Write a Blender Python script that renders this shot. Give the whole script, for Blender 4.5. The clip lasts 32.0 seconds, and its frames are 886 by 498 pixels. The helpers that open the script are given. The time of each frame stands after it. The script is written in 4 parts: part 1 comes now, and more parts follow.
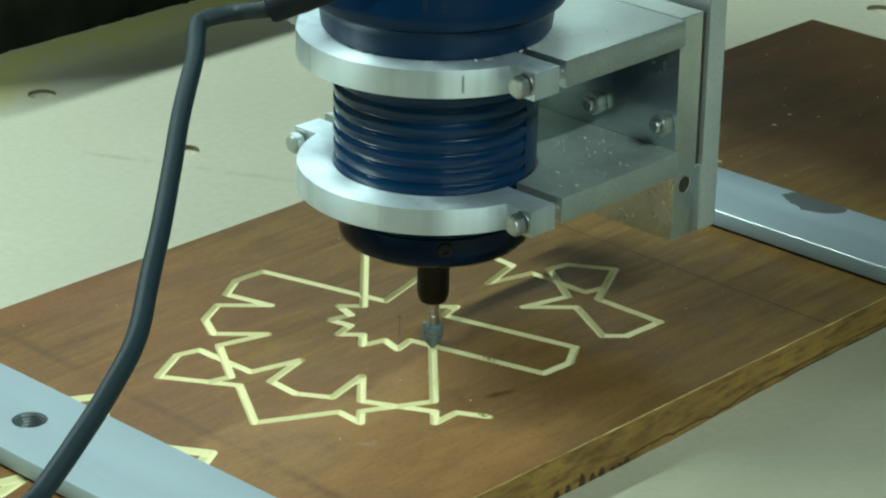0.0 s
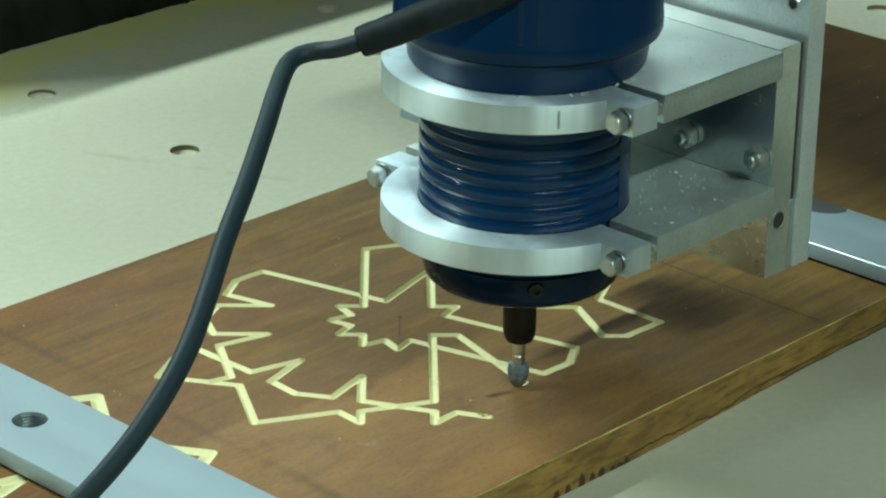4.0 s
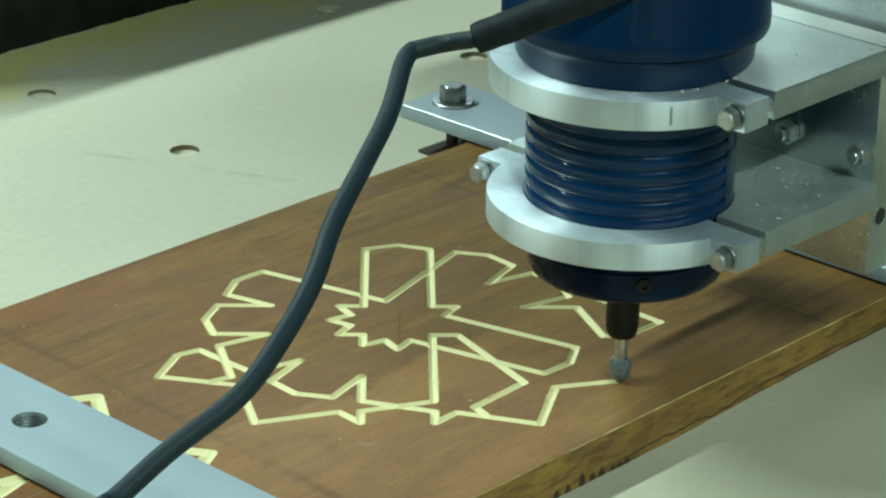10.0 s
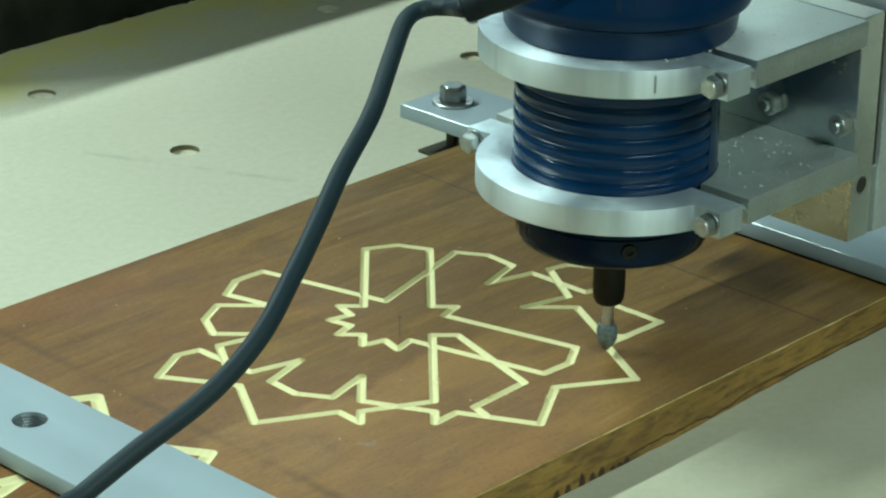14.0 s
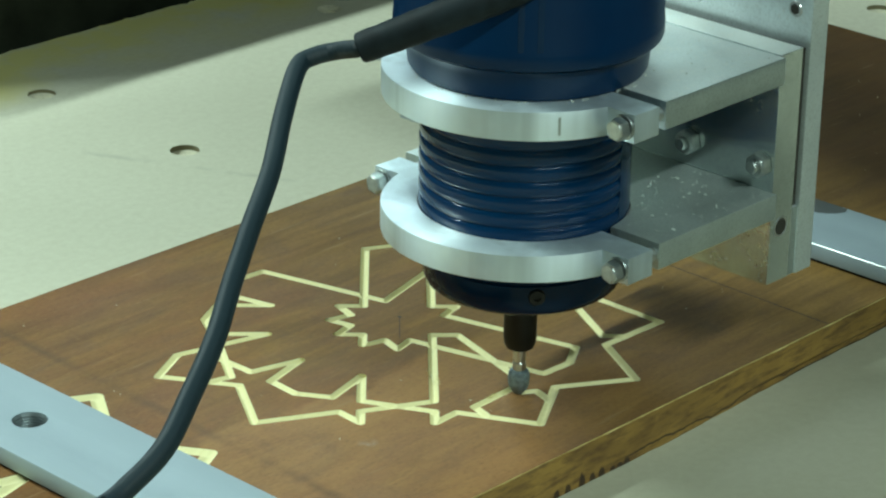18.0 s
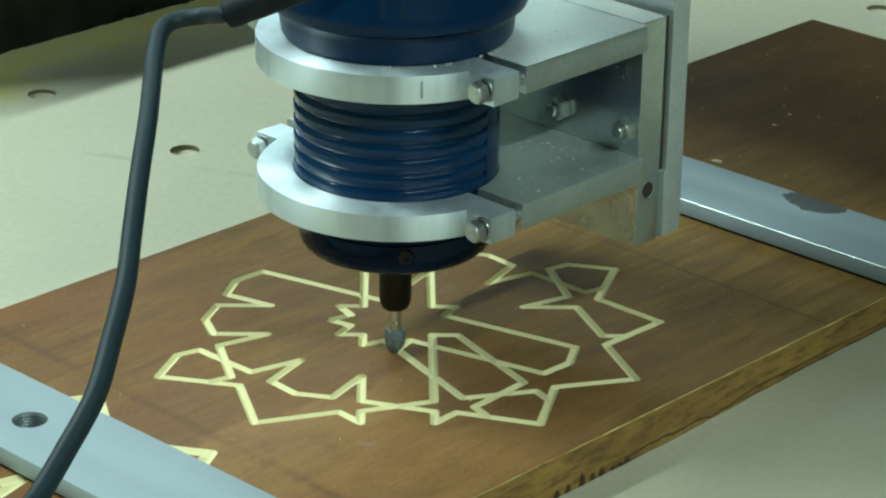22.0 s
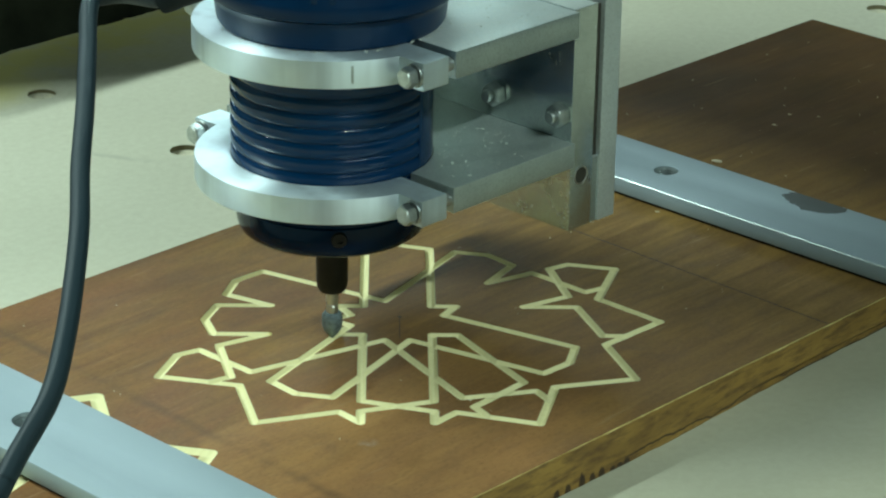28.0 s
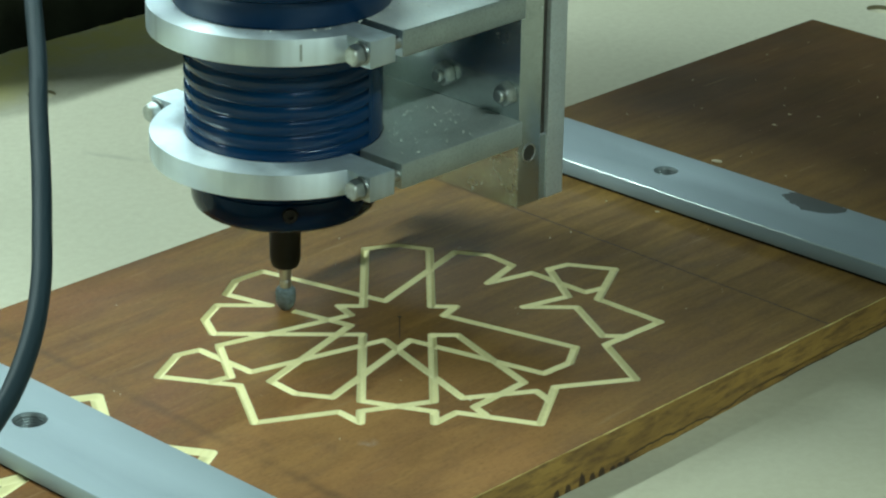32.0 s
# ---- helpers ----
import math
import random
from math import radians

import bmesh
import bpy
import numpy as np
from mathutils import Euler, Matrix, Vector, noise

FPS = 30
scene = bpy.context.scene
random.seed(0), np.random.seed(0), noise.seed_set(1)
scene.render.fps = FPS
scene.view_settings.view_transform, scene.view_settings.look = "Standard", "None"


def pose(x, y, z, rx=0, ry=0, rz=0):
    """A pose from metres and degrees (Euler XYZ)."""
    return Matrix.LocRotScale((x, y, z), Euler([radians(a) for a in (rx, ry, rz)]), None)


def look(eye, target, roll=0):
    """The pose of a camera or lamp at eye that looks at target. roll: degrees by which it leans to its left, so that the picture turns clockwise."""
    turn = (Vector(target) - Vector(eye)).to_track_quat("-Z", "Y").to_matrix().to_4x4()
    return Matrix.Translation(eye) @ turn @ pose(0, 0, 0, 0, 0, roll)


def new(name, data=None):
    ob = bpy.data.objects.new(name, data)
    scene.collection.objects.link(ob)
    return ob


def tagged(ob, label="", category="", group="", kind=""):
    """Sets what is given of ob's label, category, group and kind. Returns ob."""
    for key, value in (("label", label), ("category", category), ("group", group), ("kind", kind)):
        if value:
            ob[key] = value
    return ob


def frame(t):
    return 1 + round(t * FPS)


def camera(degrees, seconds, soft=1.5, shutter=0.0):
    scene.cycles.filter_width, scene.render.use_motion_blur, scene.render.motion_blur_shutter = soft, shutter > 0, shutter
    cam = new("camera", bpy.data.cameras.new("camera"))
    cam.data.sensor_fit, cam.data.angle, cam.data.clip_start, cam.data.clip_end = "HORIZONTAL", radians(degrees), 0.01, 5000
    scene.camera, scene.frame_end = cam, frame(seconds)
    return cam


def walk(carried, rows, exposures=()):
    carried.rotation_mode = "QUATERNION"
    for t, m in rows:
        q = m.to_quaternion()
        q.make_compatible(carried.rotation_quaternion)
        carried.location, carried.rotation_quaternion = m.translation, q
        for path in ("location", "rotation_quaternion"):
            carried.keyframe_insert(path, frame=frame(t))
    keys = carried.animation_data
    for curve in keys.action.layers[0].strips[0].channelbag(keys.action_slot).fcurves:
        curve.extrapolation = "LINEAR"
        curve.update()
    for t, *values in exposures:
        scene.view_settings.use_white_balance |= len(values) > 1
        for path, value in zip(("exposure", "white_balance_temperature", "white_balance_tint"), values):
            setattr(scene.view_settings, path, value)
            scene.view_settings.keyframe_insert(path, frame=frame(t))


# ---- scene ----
# A desktop router mill cuts a twelve-fold star into a stained board that is clamped on a fibreboard bed.
# World origin: centre of the star on the board's top. The machine's axes stand at 45 degrees to the world's.
cam = camera(18.940, 32.0, soft=2.2)
EYE, AIM = (-0.00390, -1.00150, 0.45872), (0.01663, -0.08168, 0.06692)
VIEW = look(EYE, AIM, 0.858)
walk(cam, [(0.0, VIEW), (32.0, VIEW)], exposures=[(0.0, 0.0, 6500, 10), (32.0, 0.0, 6500, 10)])

# ---- light ----
world = bpy.data.worlds.new("workshop_air")
scene.world = world
world.use_nodes = True
world.node_tree.nodes["Background"].inputs[0].default_value = (0.60, 0.75, 0.68, 1)
world.node_tree.nodes["Background"].inputs[1].default_value = 0.067


GREENISH = (0.765, 1.0, 0.93)


def area_lamp(name, m, length, width, power, colour=GREENISH):
    data = bpy.data.lights.new(name, "AREA")
    data.shape, data.size, data.size_y = "RECTANGLE", length, width
    data.energy, data.color = power, colour
    ob = new(name, data)
    ob.matrix_basis = m
    return ob


# two rows of fluorescent tubes under the ceiling, along the machine's long axis, and a window in the far wall
area_lamp("tube_light", pose(-1.33, 0.24, 1.60, 0, 0, 45), 1.00, 0.06, 57.0)
area_lamp("tube_light", pose(1.26, -2.22, 2.40, 0, 0, 45), 1.80, 0.10, 88.0)
area_lamp("window_light", look((-0.55, 2.55, 1.02), (-0.2, 0.0, 0.3)), 1.8, 0.95, 27.0, (0.71, 0.96, 0.99))

# ---- materials ----


class Mat:
    """A node material with a few short verbs."""

    def __init__(self, name, colour=(0.5, 0.5, 0.5), rough=0.5, metal=0.0, **more):
        self.m = bpy.data.materials.new(name)
        self.m.use_nodes = True
        self.t = self.m.node_tree
        self.b = self.t.nodes["Principled BSDF"]
        self.b.inputs["Base Color"].default_value = (*colour, 1)
        self.b.inputs["Roughness"].default_value = rough
        self.b.inputs["Metallic"].default_value = metal
        for k, v in more.items():
            self.b.inputs[k.replace("_", " ")].default_value = v

    def node(self, kind, **inputs):
        n = self.t.nodes.new(kind)
        for k, v in inputs.items():
            key = int(k[1:]) if k[0] == "i" and k[1:].isdigit() else k.replace("_", " ")
            if hasattr(v, "is_linked"):
                self.t.links.new(v, n.inputs[key])
            else:
                n.inputs[key].default_value = v
        return n

    def coords(self, scale=(1, 1, 1), kind="Object", turn=0.0):
        tc = self.t.nodes.new("ShaderNodeTexCoord")
        mp = self.node("ShaderNodeMapping", Vector=tc.outputs[kind], Scale=scale, Rotation=(0, 0, turn))
        return mp.outputs[0]

    def noise(self, scale, at, detail=4.0, rough=0.55, distort=0.0):
        n = self.node("ShaderNodeTexNoise", Vector=at, Scale=scale, Detail=detail, Roughness=rough, Distortion=distort)
        return n.outputs["Fac"]

    def ramp(self, fac, *stops):
        n = self.node("ShaderNodeValToRGB", Fac=fac)
        el = n.color_ramp.elements
        while len(el) < len(stops):
            el.new(0.5)
        for e, (p, c) in zip(el, stops):
            e.position = p
            e.color = (c, c, c, 1) if isinstance(c, (int, float)) else (*c, 1)
        return n.outputs["Color"]

    def mix(self, fac, a, b, blend="MIX"):
        n = self.t.nodes.new("ShaderNodeMix")
        n.data_type, n.blend_type = "RGBA", blend
        for key, v in ((0, fac), (6, a), (7, b)):
            if hasattr(v, "is_linked"):
                self.t.links.new(v, n.inputs[key])
            elif key == 0:
                n.inputs[key].default_value = v
            else:
                n.inputs[key].default_value = (*v, 1)
        return n.outputs[2]

    def math(self, op, a, b=0.0, c=0.0):
        n = self.t.nodes.new("ShaderNodeMath")
        n.operation = op
        for i, v in enumerate((a, b, c)):
            if hasattr(v, "is_linked"):
                self.t.links.new(v, n.inputs[i])
            else:
                n.inputs[i].default_value = v
        return n.outputs[0]

    def to(self, socket, out):
        self.t.links.new(out, self.b.inputs[socket])
        return self

    def bump(self, height, strength=0.2, distance=0.001):
        n = self.node("ShaderNodeBump", Height=height, Strength=strength, Distance=distance)
        self.t.links.new(n.outputs[0], self.b.inputs["Normal"])
        return self


def fibreboard_material():
    k = Mat("fibreboard", rough=0.75)
    at = k.coords()
    big, small = k.noise(3.0, at, 3), k.noise(220.0, at, 6, 0.7)
    c = k.mix(k.ramp(big, (0.3, 0.0), (0.75, 1.0)), (0.52, 0.51, 0.395), (0.63, 0.62, 0.495))
    c = k.mix(k.ramp(small, (0.35, 0.0), (0.7, 0.35)), c, (0.40, 0.37, 0.27))
    # weaker light on the front half of the bed, put into its colour
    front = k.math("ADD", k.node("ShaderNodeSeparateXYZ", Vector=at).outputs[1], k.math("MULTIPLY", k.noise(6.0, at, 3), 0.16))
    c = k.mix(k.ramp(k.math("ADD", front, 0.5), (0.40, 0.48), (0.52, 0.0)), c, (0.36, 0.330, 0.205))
    # saw dust gathers in a strip along the far edge of the bed
    sep = k.node("ShaderNodeSeparateXYZ", Vector=at)
    strip = k.ramp(k.math("ADD", sep.outputs[1], k.math("MULTIPLY", k.noise(14.0, at, 5), 0.09)), (0.40, 0.0), (0.445, 1.0))
    dust = k.math("MULTIPLY", strip, k.ramp(k.noise(30.0, at, 5), (0.30, 0.0), (0.56, 1.0)))
    c = k.mix(k.math("MULTIPLY", dust, 0.85), c, (0.60, 0.55, 0.19))
    # a long faint scuff
    turned = k.node("ShaderNodeSeparateXYZ", Vector=k.node("ShaderNodeMapping", Vector=at, Location=(-0.0810, -0.2305, 0), Rotation=(0, 0, 0)).outputs[0])
    across = k.math("ADD", k.math("MULTIPLY", turned.outputs[0], 0.896), k.math("MULTIPLY", turned.outputs[1], 0.443))
    run = k.math("SUBTRACT", k.math("MULTIPLY", turned.outputs[1], 0.896), k.math("MULTIPLY", turned.outputs[0], 0.443))
    line = k.ramp(k.math("ABSOLUTE", k.math("ADD", across, k.math("MULTIPLY", k.math("SUBTRACT", k.noise(25.0, at, 2), 0.5), 0.004))), (0.0006, 1.0), (0.0030, 0.0))
    ends = k.ramp(k.math("ABSOLUTE", run), (0.050, 1.0), (0.062, 0.0))
    scuff = k.math("MULTIPLY", k.math("MULTIPLY", line, ends), k.ramp(k.noise(45.0, at, 4), (0.40, 0.0), (0.60, 0.30)))
    c = k.mix(scuff, c, (0.20, 0.20, 0.16))
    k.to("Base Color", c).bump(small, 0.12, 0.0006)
    return k.m


def stained_wood_material():
    """Red-brown stain with long grain; bare pale wood wherever the skin is cut away."""
    k = Mat("stained_wood", rough=0.5, Specular_IOR_Level=0.13)
    at = k.coords((1.0, 13.0, 1.0))
    fine = k.noise(38.0, at, 6, 0.65, 0.4)
    wide = k.noise(9.0, at, 4, 0.55, 1.2)
    blot = k.noise(6.0, k.coords((1.0, 3.4, 1.0), turn=0.06), 5, 0.6, 0.8)
    c = k.mix(k.ramp(wide, (0.3, 0.0), (0.7, 1.0)), (0.120, 0.062, 0.020), (0.252, 0.137, 0.042))
    c = k.mix(k.ramp(fine, (0.30, 0.07), (0.60, 0.0)), c, (0.080, 0.036, 0.016))
    c = k.mix(k.ramp(blot, (0.42, 0.0), (0.66, 0.85)), c, (0.285, 0.163, 0.044))
    red = k.noise(4.2, k.coords((1.0, 2.4, 1.0), turn=-0.10), 5, 0.62, 1.4)
    place = k.node("ShaderNodeSeparateXYZ", Vector=k.coords())
    ruddy = k.ramp(k.math("ADD", place.outputs[0], k.math("MULTIPLY", k.noise(7.0, k.coords(), 3), 0.16)), (0.02, 1.0), (0.20, 0.12))
    c = k.mix(k.math("MULTIPLY", ruddy, k.ramp(red, (0.36, 0.0), (0.60, 0.75))), c, (0.215, 0.090, 0.036))
    c = k.mix(k.math("SUBTRACT", 0.55, k.math("MULTIPLY", ruddy, 0.55)), c, k.mix(k.ramp(wide, (0.36, 0.0), (0.62, 1.0)), (0.140, 0.085, 0.021), (0.242, 0.150, 0.038)))
    warm = k.ramp(k.math("ADD", place.outputs[1], k.math("MULTIPLY", k.noise(11.0, k.coords((1, 2, 1)), 4), 0.07)), (-0.070, 0.55), (-0.035, 0.0))
    c = k.mix(k.math("MULTIPLY", warm, ruddy), c, (0.360, 0.190, 0.075))
    violet = k.noise(17.0, k.coords((1.0, 2.0, 1.0), turn=0.3), 4, 0.65, 1.2)
    c = k.mix(k.ramp(violet, (0.50, 0.0), (0.68, 0.34)), c, (0.130, 0.078, 0.050))
    dull = k.noise(6.5, k.coords((1.0, 5.0, 1.0), turn=0.14), 5, 0.62, 1.0)
    c = k.mix(k.ramp(dull, (0.46, 0.0), (0.66, 0.36)), c, (0.118, 0.060, 0.032))
    mottle = k.noise(30.0, k.coords((1.0, 3.0, 1.0)), 5, 0.7, 0.8)
    c = k.mix(k.ramp(mottle, (0.36, 0.18), (0.50, 0.0)), c, (0.085, 0.044, 0.020))
    c = k.mix(k.ramp(mottle, (0.54, 0.0), (0.72, 0.16)), c, (0.40, 0.22, 0.075))
    rub = k.noise(120.0, k.coords((0.5, 9.0, 1.0), turn=0.5), 3, 0.6)
    c = k.mix(k.ramp(rub, (0.62, 0.0), (0.74, 0.09)), c, (0.42, 0.27, 0.13))
    speck = k.noise(420.0, k.coords((1.0, 1.8, 1.0)), 3, 0.7)
    c = k.mix(k.ramp(speck, (0.30, 0.30), (0.48, 0.0)), c, (0.070, 0.036, 0.016))
    c = k.mix(k.ramp(speck, (0.55, 0.0), (0.74, 0.22)), c, (0.40, 0.26, 0.10))
    pores = k.noise(160.0, k.coords((1.0, 22.0, 1.0)), 3, 0.6)
    c = k.mix(k.ramp(pores, (0.28, 0.07), (0.40, 0.0)), c, (0.05, 0.024, 0.012))
    # beyond the far bar, shade painted as darker stain, with pale scratches
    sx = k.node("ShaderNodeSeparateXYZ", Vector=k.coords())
    far_shade = k.ramp(k.math("ADD", sx.outputs[0], k.math("MULTIPLY", k.noise(9.0, k.coords(), 3), 0.10)), (0.262, 0.0), (0.335, 0.75))
    c = k.mix(far_shade, c, k.mix(k.ramp(k.noise(13.0, k.coords((1, 2, 1)), 4), (0.35, 0.0), (0.7, 1.0)), (0.044, 0.023, 0.010), (0.100, 0.049, 0.021)))
    # a rubbed-out pencil line beside the near bar
    smudge = k.ramp(k.math("ABSOLUTE", k.math("ADD", k.math("ADD", sx.outputs[0], 0.1240), k.math("MULTIPLY", k.math("SUBTRACT", k.noise(40.0, k.coords(), 3), 0.5), 0.003))), (0.0006, 0.55), (0.0026, 0.0))
    c = k.mix(k.math("MULTIPLY", smudge, k.ramp(k.noise(22.0, k.coords(), 3), (0.38, 0.25), (0.60, 1.0))), c, (0.085, 0.052, 0.030))
    spot = k.node("ShaderNodeVectorMath", i0=k.node("ShaderNodeMapping", Vector=k.coords(), Location=(0.0869, 0.0714, 0)).outputs[0])
    spot.operation = "LENGTH"
    smear = k.math("MULTIPLY", k.ramp(k.math("MULTIPLY", spot.outputs["Value"], 100.0), (0.10, 1.0), (0.50, 0.0)), k.ramp(k.noise(300.0, k.coords(), 3), (0.4, 0.0), (0.6, 0.28)))
    c = k.mix(smear, c, (0.42, 0.40, 0.36))
    hair = k.ramp(k.noise(55.0, k.coords((0.35, 6.0, 1.0), turn=0.12), 3, 0.5), (0.66, 0.0), (0.72, 0.35))
    c = k.mix(hair, c, (0.34, 0.24, 0.13))
    tc = k.t.nodes.new("ShaderNodeTexCoord")
    z = k.node("ShaderNodeSeparateXYZ", Vector=tc.outputs["Object"]).outputs[2]
    bare = k.mix(k.noise(60.0, at, 4), (0.68, 0.61, 0.30), (0.845, 0.795, 0.49))
    cut = k.ramp(k.math("MULTIPLY_ADD", z, 1000.0, 1.0), (0.80, 1.0), (0.90, 0.0))
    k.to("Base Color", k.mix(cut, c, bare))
    k.to("Roughness", k.ramp(k.noise(14.0, k.coords(), 4), (0.3, 0.44), (0.7, 0.58)))
    k.bump(fine, 0.05, 0.0003)
    return k.m


def board_edge_material():
    k = Mat("board_edge", rough=0.6)
    at = k.coords((1.0, 1.0, 2.0))
    a, b = k.noise(22.0, at, 5, 0.6, 0.6), k.noise(80.0, k.coords((1.0, 1.0, 5.0)), 5, 0.65)
    c = k.mix(k.ramp(a, (0.3, 0.0), (0.7, 1.0)), (0.165, 0.087, 0.021), (0.385, 0.225, 0.050))
    c = k.mix(k.ramp(b, (0.36, 0.72), (0.54, 0.0)), c, (0.090, 0.043, 0.016))
    xyz = k.node("ShaderNodeSeparateXYZ", Vector=k.coords())
    x, z = xyz.outputs[0], xyz.outputs[2]
    # burnt tool marks along the lower arris, and a thin crack that runs on from them
    wave = k.math("MULTIPLY", k.math("SUBTRACT", k.noise(420.0, k.coords((1, 0, 1)), 3, 0.6), 0.5), 0.9)
    for at_x, tall in ((-0.0560, 3.4), (-0.0435, 4.2), (-0.0370, 4.0), (-0.0290, 6.2), (-0.0230, 3.8), (-0.0175, 4.2), (-0.0110, 2.2), (-0.0070, 2.4), (-0.0030, 3.2)):
        off = k.math("MULTIPLY", k.math("ADD", x, -at_x), 1 / 0.0021)
        up = k.math("MULTIPLY", k.math("ADD", z, 0.0180), 1000.0 / tall)
        burnt = k.math("ADD", k.math("ADD", k.math("MULTIPLY", off, off), k.math("MULTIPLY", up, up)), wave)
        c = k.mix(k.ramp(burnt, (0.62, 0.88), (1.0, 0.0)), c, (0.024, 0.011, 0.007))
    crack = k.math("ABSOLUTE", k.math("ADD", k.math("ADD", z, 0.0150), k.math("MULTIPLY", k.math("SUBTRACT", k.noise(28.0, k.coords((1, 0, 0)), 4), 0.5), 0.014)))
    span = k.ramp(k.math("ABSOLUTE", k.math("ADD", x, -0.055)), (0.050, 1.0), (0.075, 0.0))
    c = k.mix(k.math("MULTIPLY", span, k.ramp(k.math("MULTIPLY", crack, 1000.0), (0.25, 0.85), (0.7, 0.0))), c, (0.022, 0.010, 0.006))
    # shadow line under the board, painted along the lower arris at larger x
    foot_shade = k.math("ADD", k.math("MULTIPLY", k.math("ADD", z, 0.0180), 1000.0), k.math("MULTIPLY", k.math("SUBTRACT", k.noise(60.0, k.coords((1, 0, 0)), 4), 0.5), 1.6))
    c = k.mix(k.math("MULTIPLY", k.ramp(k.math("ADD", x, 0.0), (0.075, 0.0), (0.115, 0.85)), k.ramp(foot_shade, (0.7, 1.0), (1.5, 0.0))), c, (0.024, 0.012, 0.007))
    k.to("Base Color", c).bump(b, 0.35, 0.0008)
    return k.m


def bare_wood_material():
    k = Mat("bare_wood", rough=0.65)
    at = k.coords((1.0, 4.0, 1.0))
    k.to("Base Color", k.mix(k.ramp(k.noise(90.0, at, 4), (0.35, 0.0), (0.6, 1.0)), (0.36, 0.24, 0.06), (0.78, 0.64, 0.26)))
    return k.m


def aluminium_material(name, tint=(0.76, 0.82, 0.85), rough=0.30, turned=False, dusty=0.5, sides=0.0):
    """Milled metal; what faces up is paled by fine dust and by painted sheen."""
    k = Mat(name, tint, rough, 1.0)
    at = k.coords((1, 1, 40) if turned else (6, 40, 6))
    f = k.noise(60.0, at, 4, 0.6)
    big = k.noise(25.0, k.coords(), 4, 0.6)
    metal_rough = k.math("ADD", k.ramp(big, (0.3, rough - 0.05), (0.7, rough + 0.10)), k.math("MULTIPLY", f, 0.05))
    metal = k.mix(k.ramp(big, (0.35, 0.0), (0.8, 1.0)), tint, tuple(0.72 * a for a in tint))
    grit = k.noise(900.0, k.coords(), 2, 0.6)
    metal = k.mix(k.ramp(grit, (0.36, 0.0 if turned else 0.30), (0.52, 0.0)), metal, tuple(0.5 * a for a in tint))
    geo = k.t.nodes.new("ShaderNodeNewGeometry")
    # sides puts the same pale veil on upright faces to brighten them
    up = k.ramp(k.node("ShaderNodeSeparateXYZ", Vector=geo.outputs["Normal"]).outputs[2], (0.6, sides), (0.95, 1.0))
    specks = k.noise(420.0, k.coords(), 3, 0.7)
    veil = k.math("ADD", k.ramp(k.noise(70.0, k.coords(), 5, 0.7), (0.3, 0.55), (0.7, 1.0)), k.ramp(specks, (0.60, 0.0), (0.66, 0.25 if turned else 0.7)))
    dust = k.math("MINIMUM", k.math("MULTIPLY", k.math("MULTIPLY", up, veil), dusty), 1.0)
    k.to("Base Color", k.mix(dust, metal, (0.70, 0.72, 0.68)))
    k.to("Metallic", k.math("SUBTRACT", 1.0, dust))
    k.to("Roughness", k.math("MULTIPLY_ADD", dust, 0.35, metal_rough))
    if turned:
        # upright strips in the tint, standing in for the lamps' reflections
        smear = k.noise(45.0, k.coords((1, 1, 0.04)), 3, 0.6)
        metal = k.mix(k.ramp(smear, (0.38, 0.75), (0.52, 0.0)), metal, tuple(0.55 * a for a in tint))
        k.to("Base Color", k.mix(dust, metal, (0.72, 0.85, 0.89)))
        # lathe marks run round the axis and draw reflections out across themselves
        tang = k.t.nodes.new("ShaderNodeTangent")
        tang.direction_type, tang.axis = "RADIAL", "Z"
        k.to("Tangent", tang.outputs[0])
        k.b.inputs["Anisotropic"].default_value = 0.8
        k.b.inputs["Anisotropic Rotation"].default_value = 0.25
    k.bump(k.math("ADD", f, k.math("MULTIPLY", specks, 0.6)), 0.10, 0.0002)
    return k.m


def bar_material():
    k = Mat("grey_steel_bar", (0.33, 0.40, 0.43), 0.36, 0.75)
    at = k.coords()
    f = k.noise(90.0, k.coords((8, 1, 1)), 4)
    c = k.mix(k.ramp(k.noise(12.0, at, 4), (0.3, 0.0), (0.8, 1.0)), (0.29, 0.36, 0.40), (0.33, 0.405, 0.445))
    # a worn dark patch near one edge
    xyz = k.node("ShaderNodeSeparateXYZ", Vector=at)
    px = k.math("MULTIPLY", k.math("ADD", xyz.outputs[0], -0.2112), 1 / 0.0100)
    py = k.math("MULTIPLY", k.math("ADD", xyz.outputs[1], 0.0560), 1 / 0.0165)
    far = k.math("ADD", k.math("MULTIPLY", px, px), k.math("MULTIPLY", py, py))
    edge = k.math("ADD", far, k.math("MULTIPLY", k.math("SUBTRACT", k.noise(150.0, at, 5, 0.7), 0.5), 1.6))
    patch = k.math("LESS_THAN", edge, 0.95)
    c = k.mix(patch, c, (0.075, 0.085, 0.085))
    k.to("Base Color", c)
    k.to("Roughness", k.mix(patch, k.ramp(f, (0.3, 0.52), (0.7, 0.58)), (0.7, 0.7, 0.7))).bump(f, 0.06, 0.0002)
    k.to("Metallic", k.math("MULTIPLY", k.math("SUBTRACT", 1.0, patch), 0.12))
    return k.m


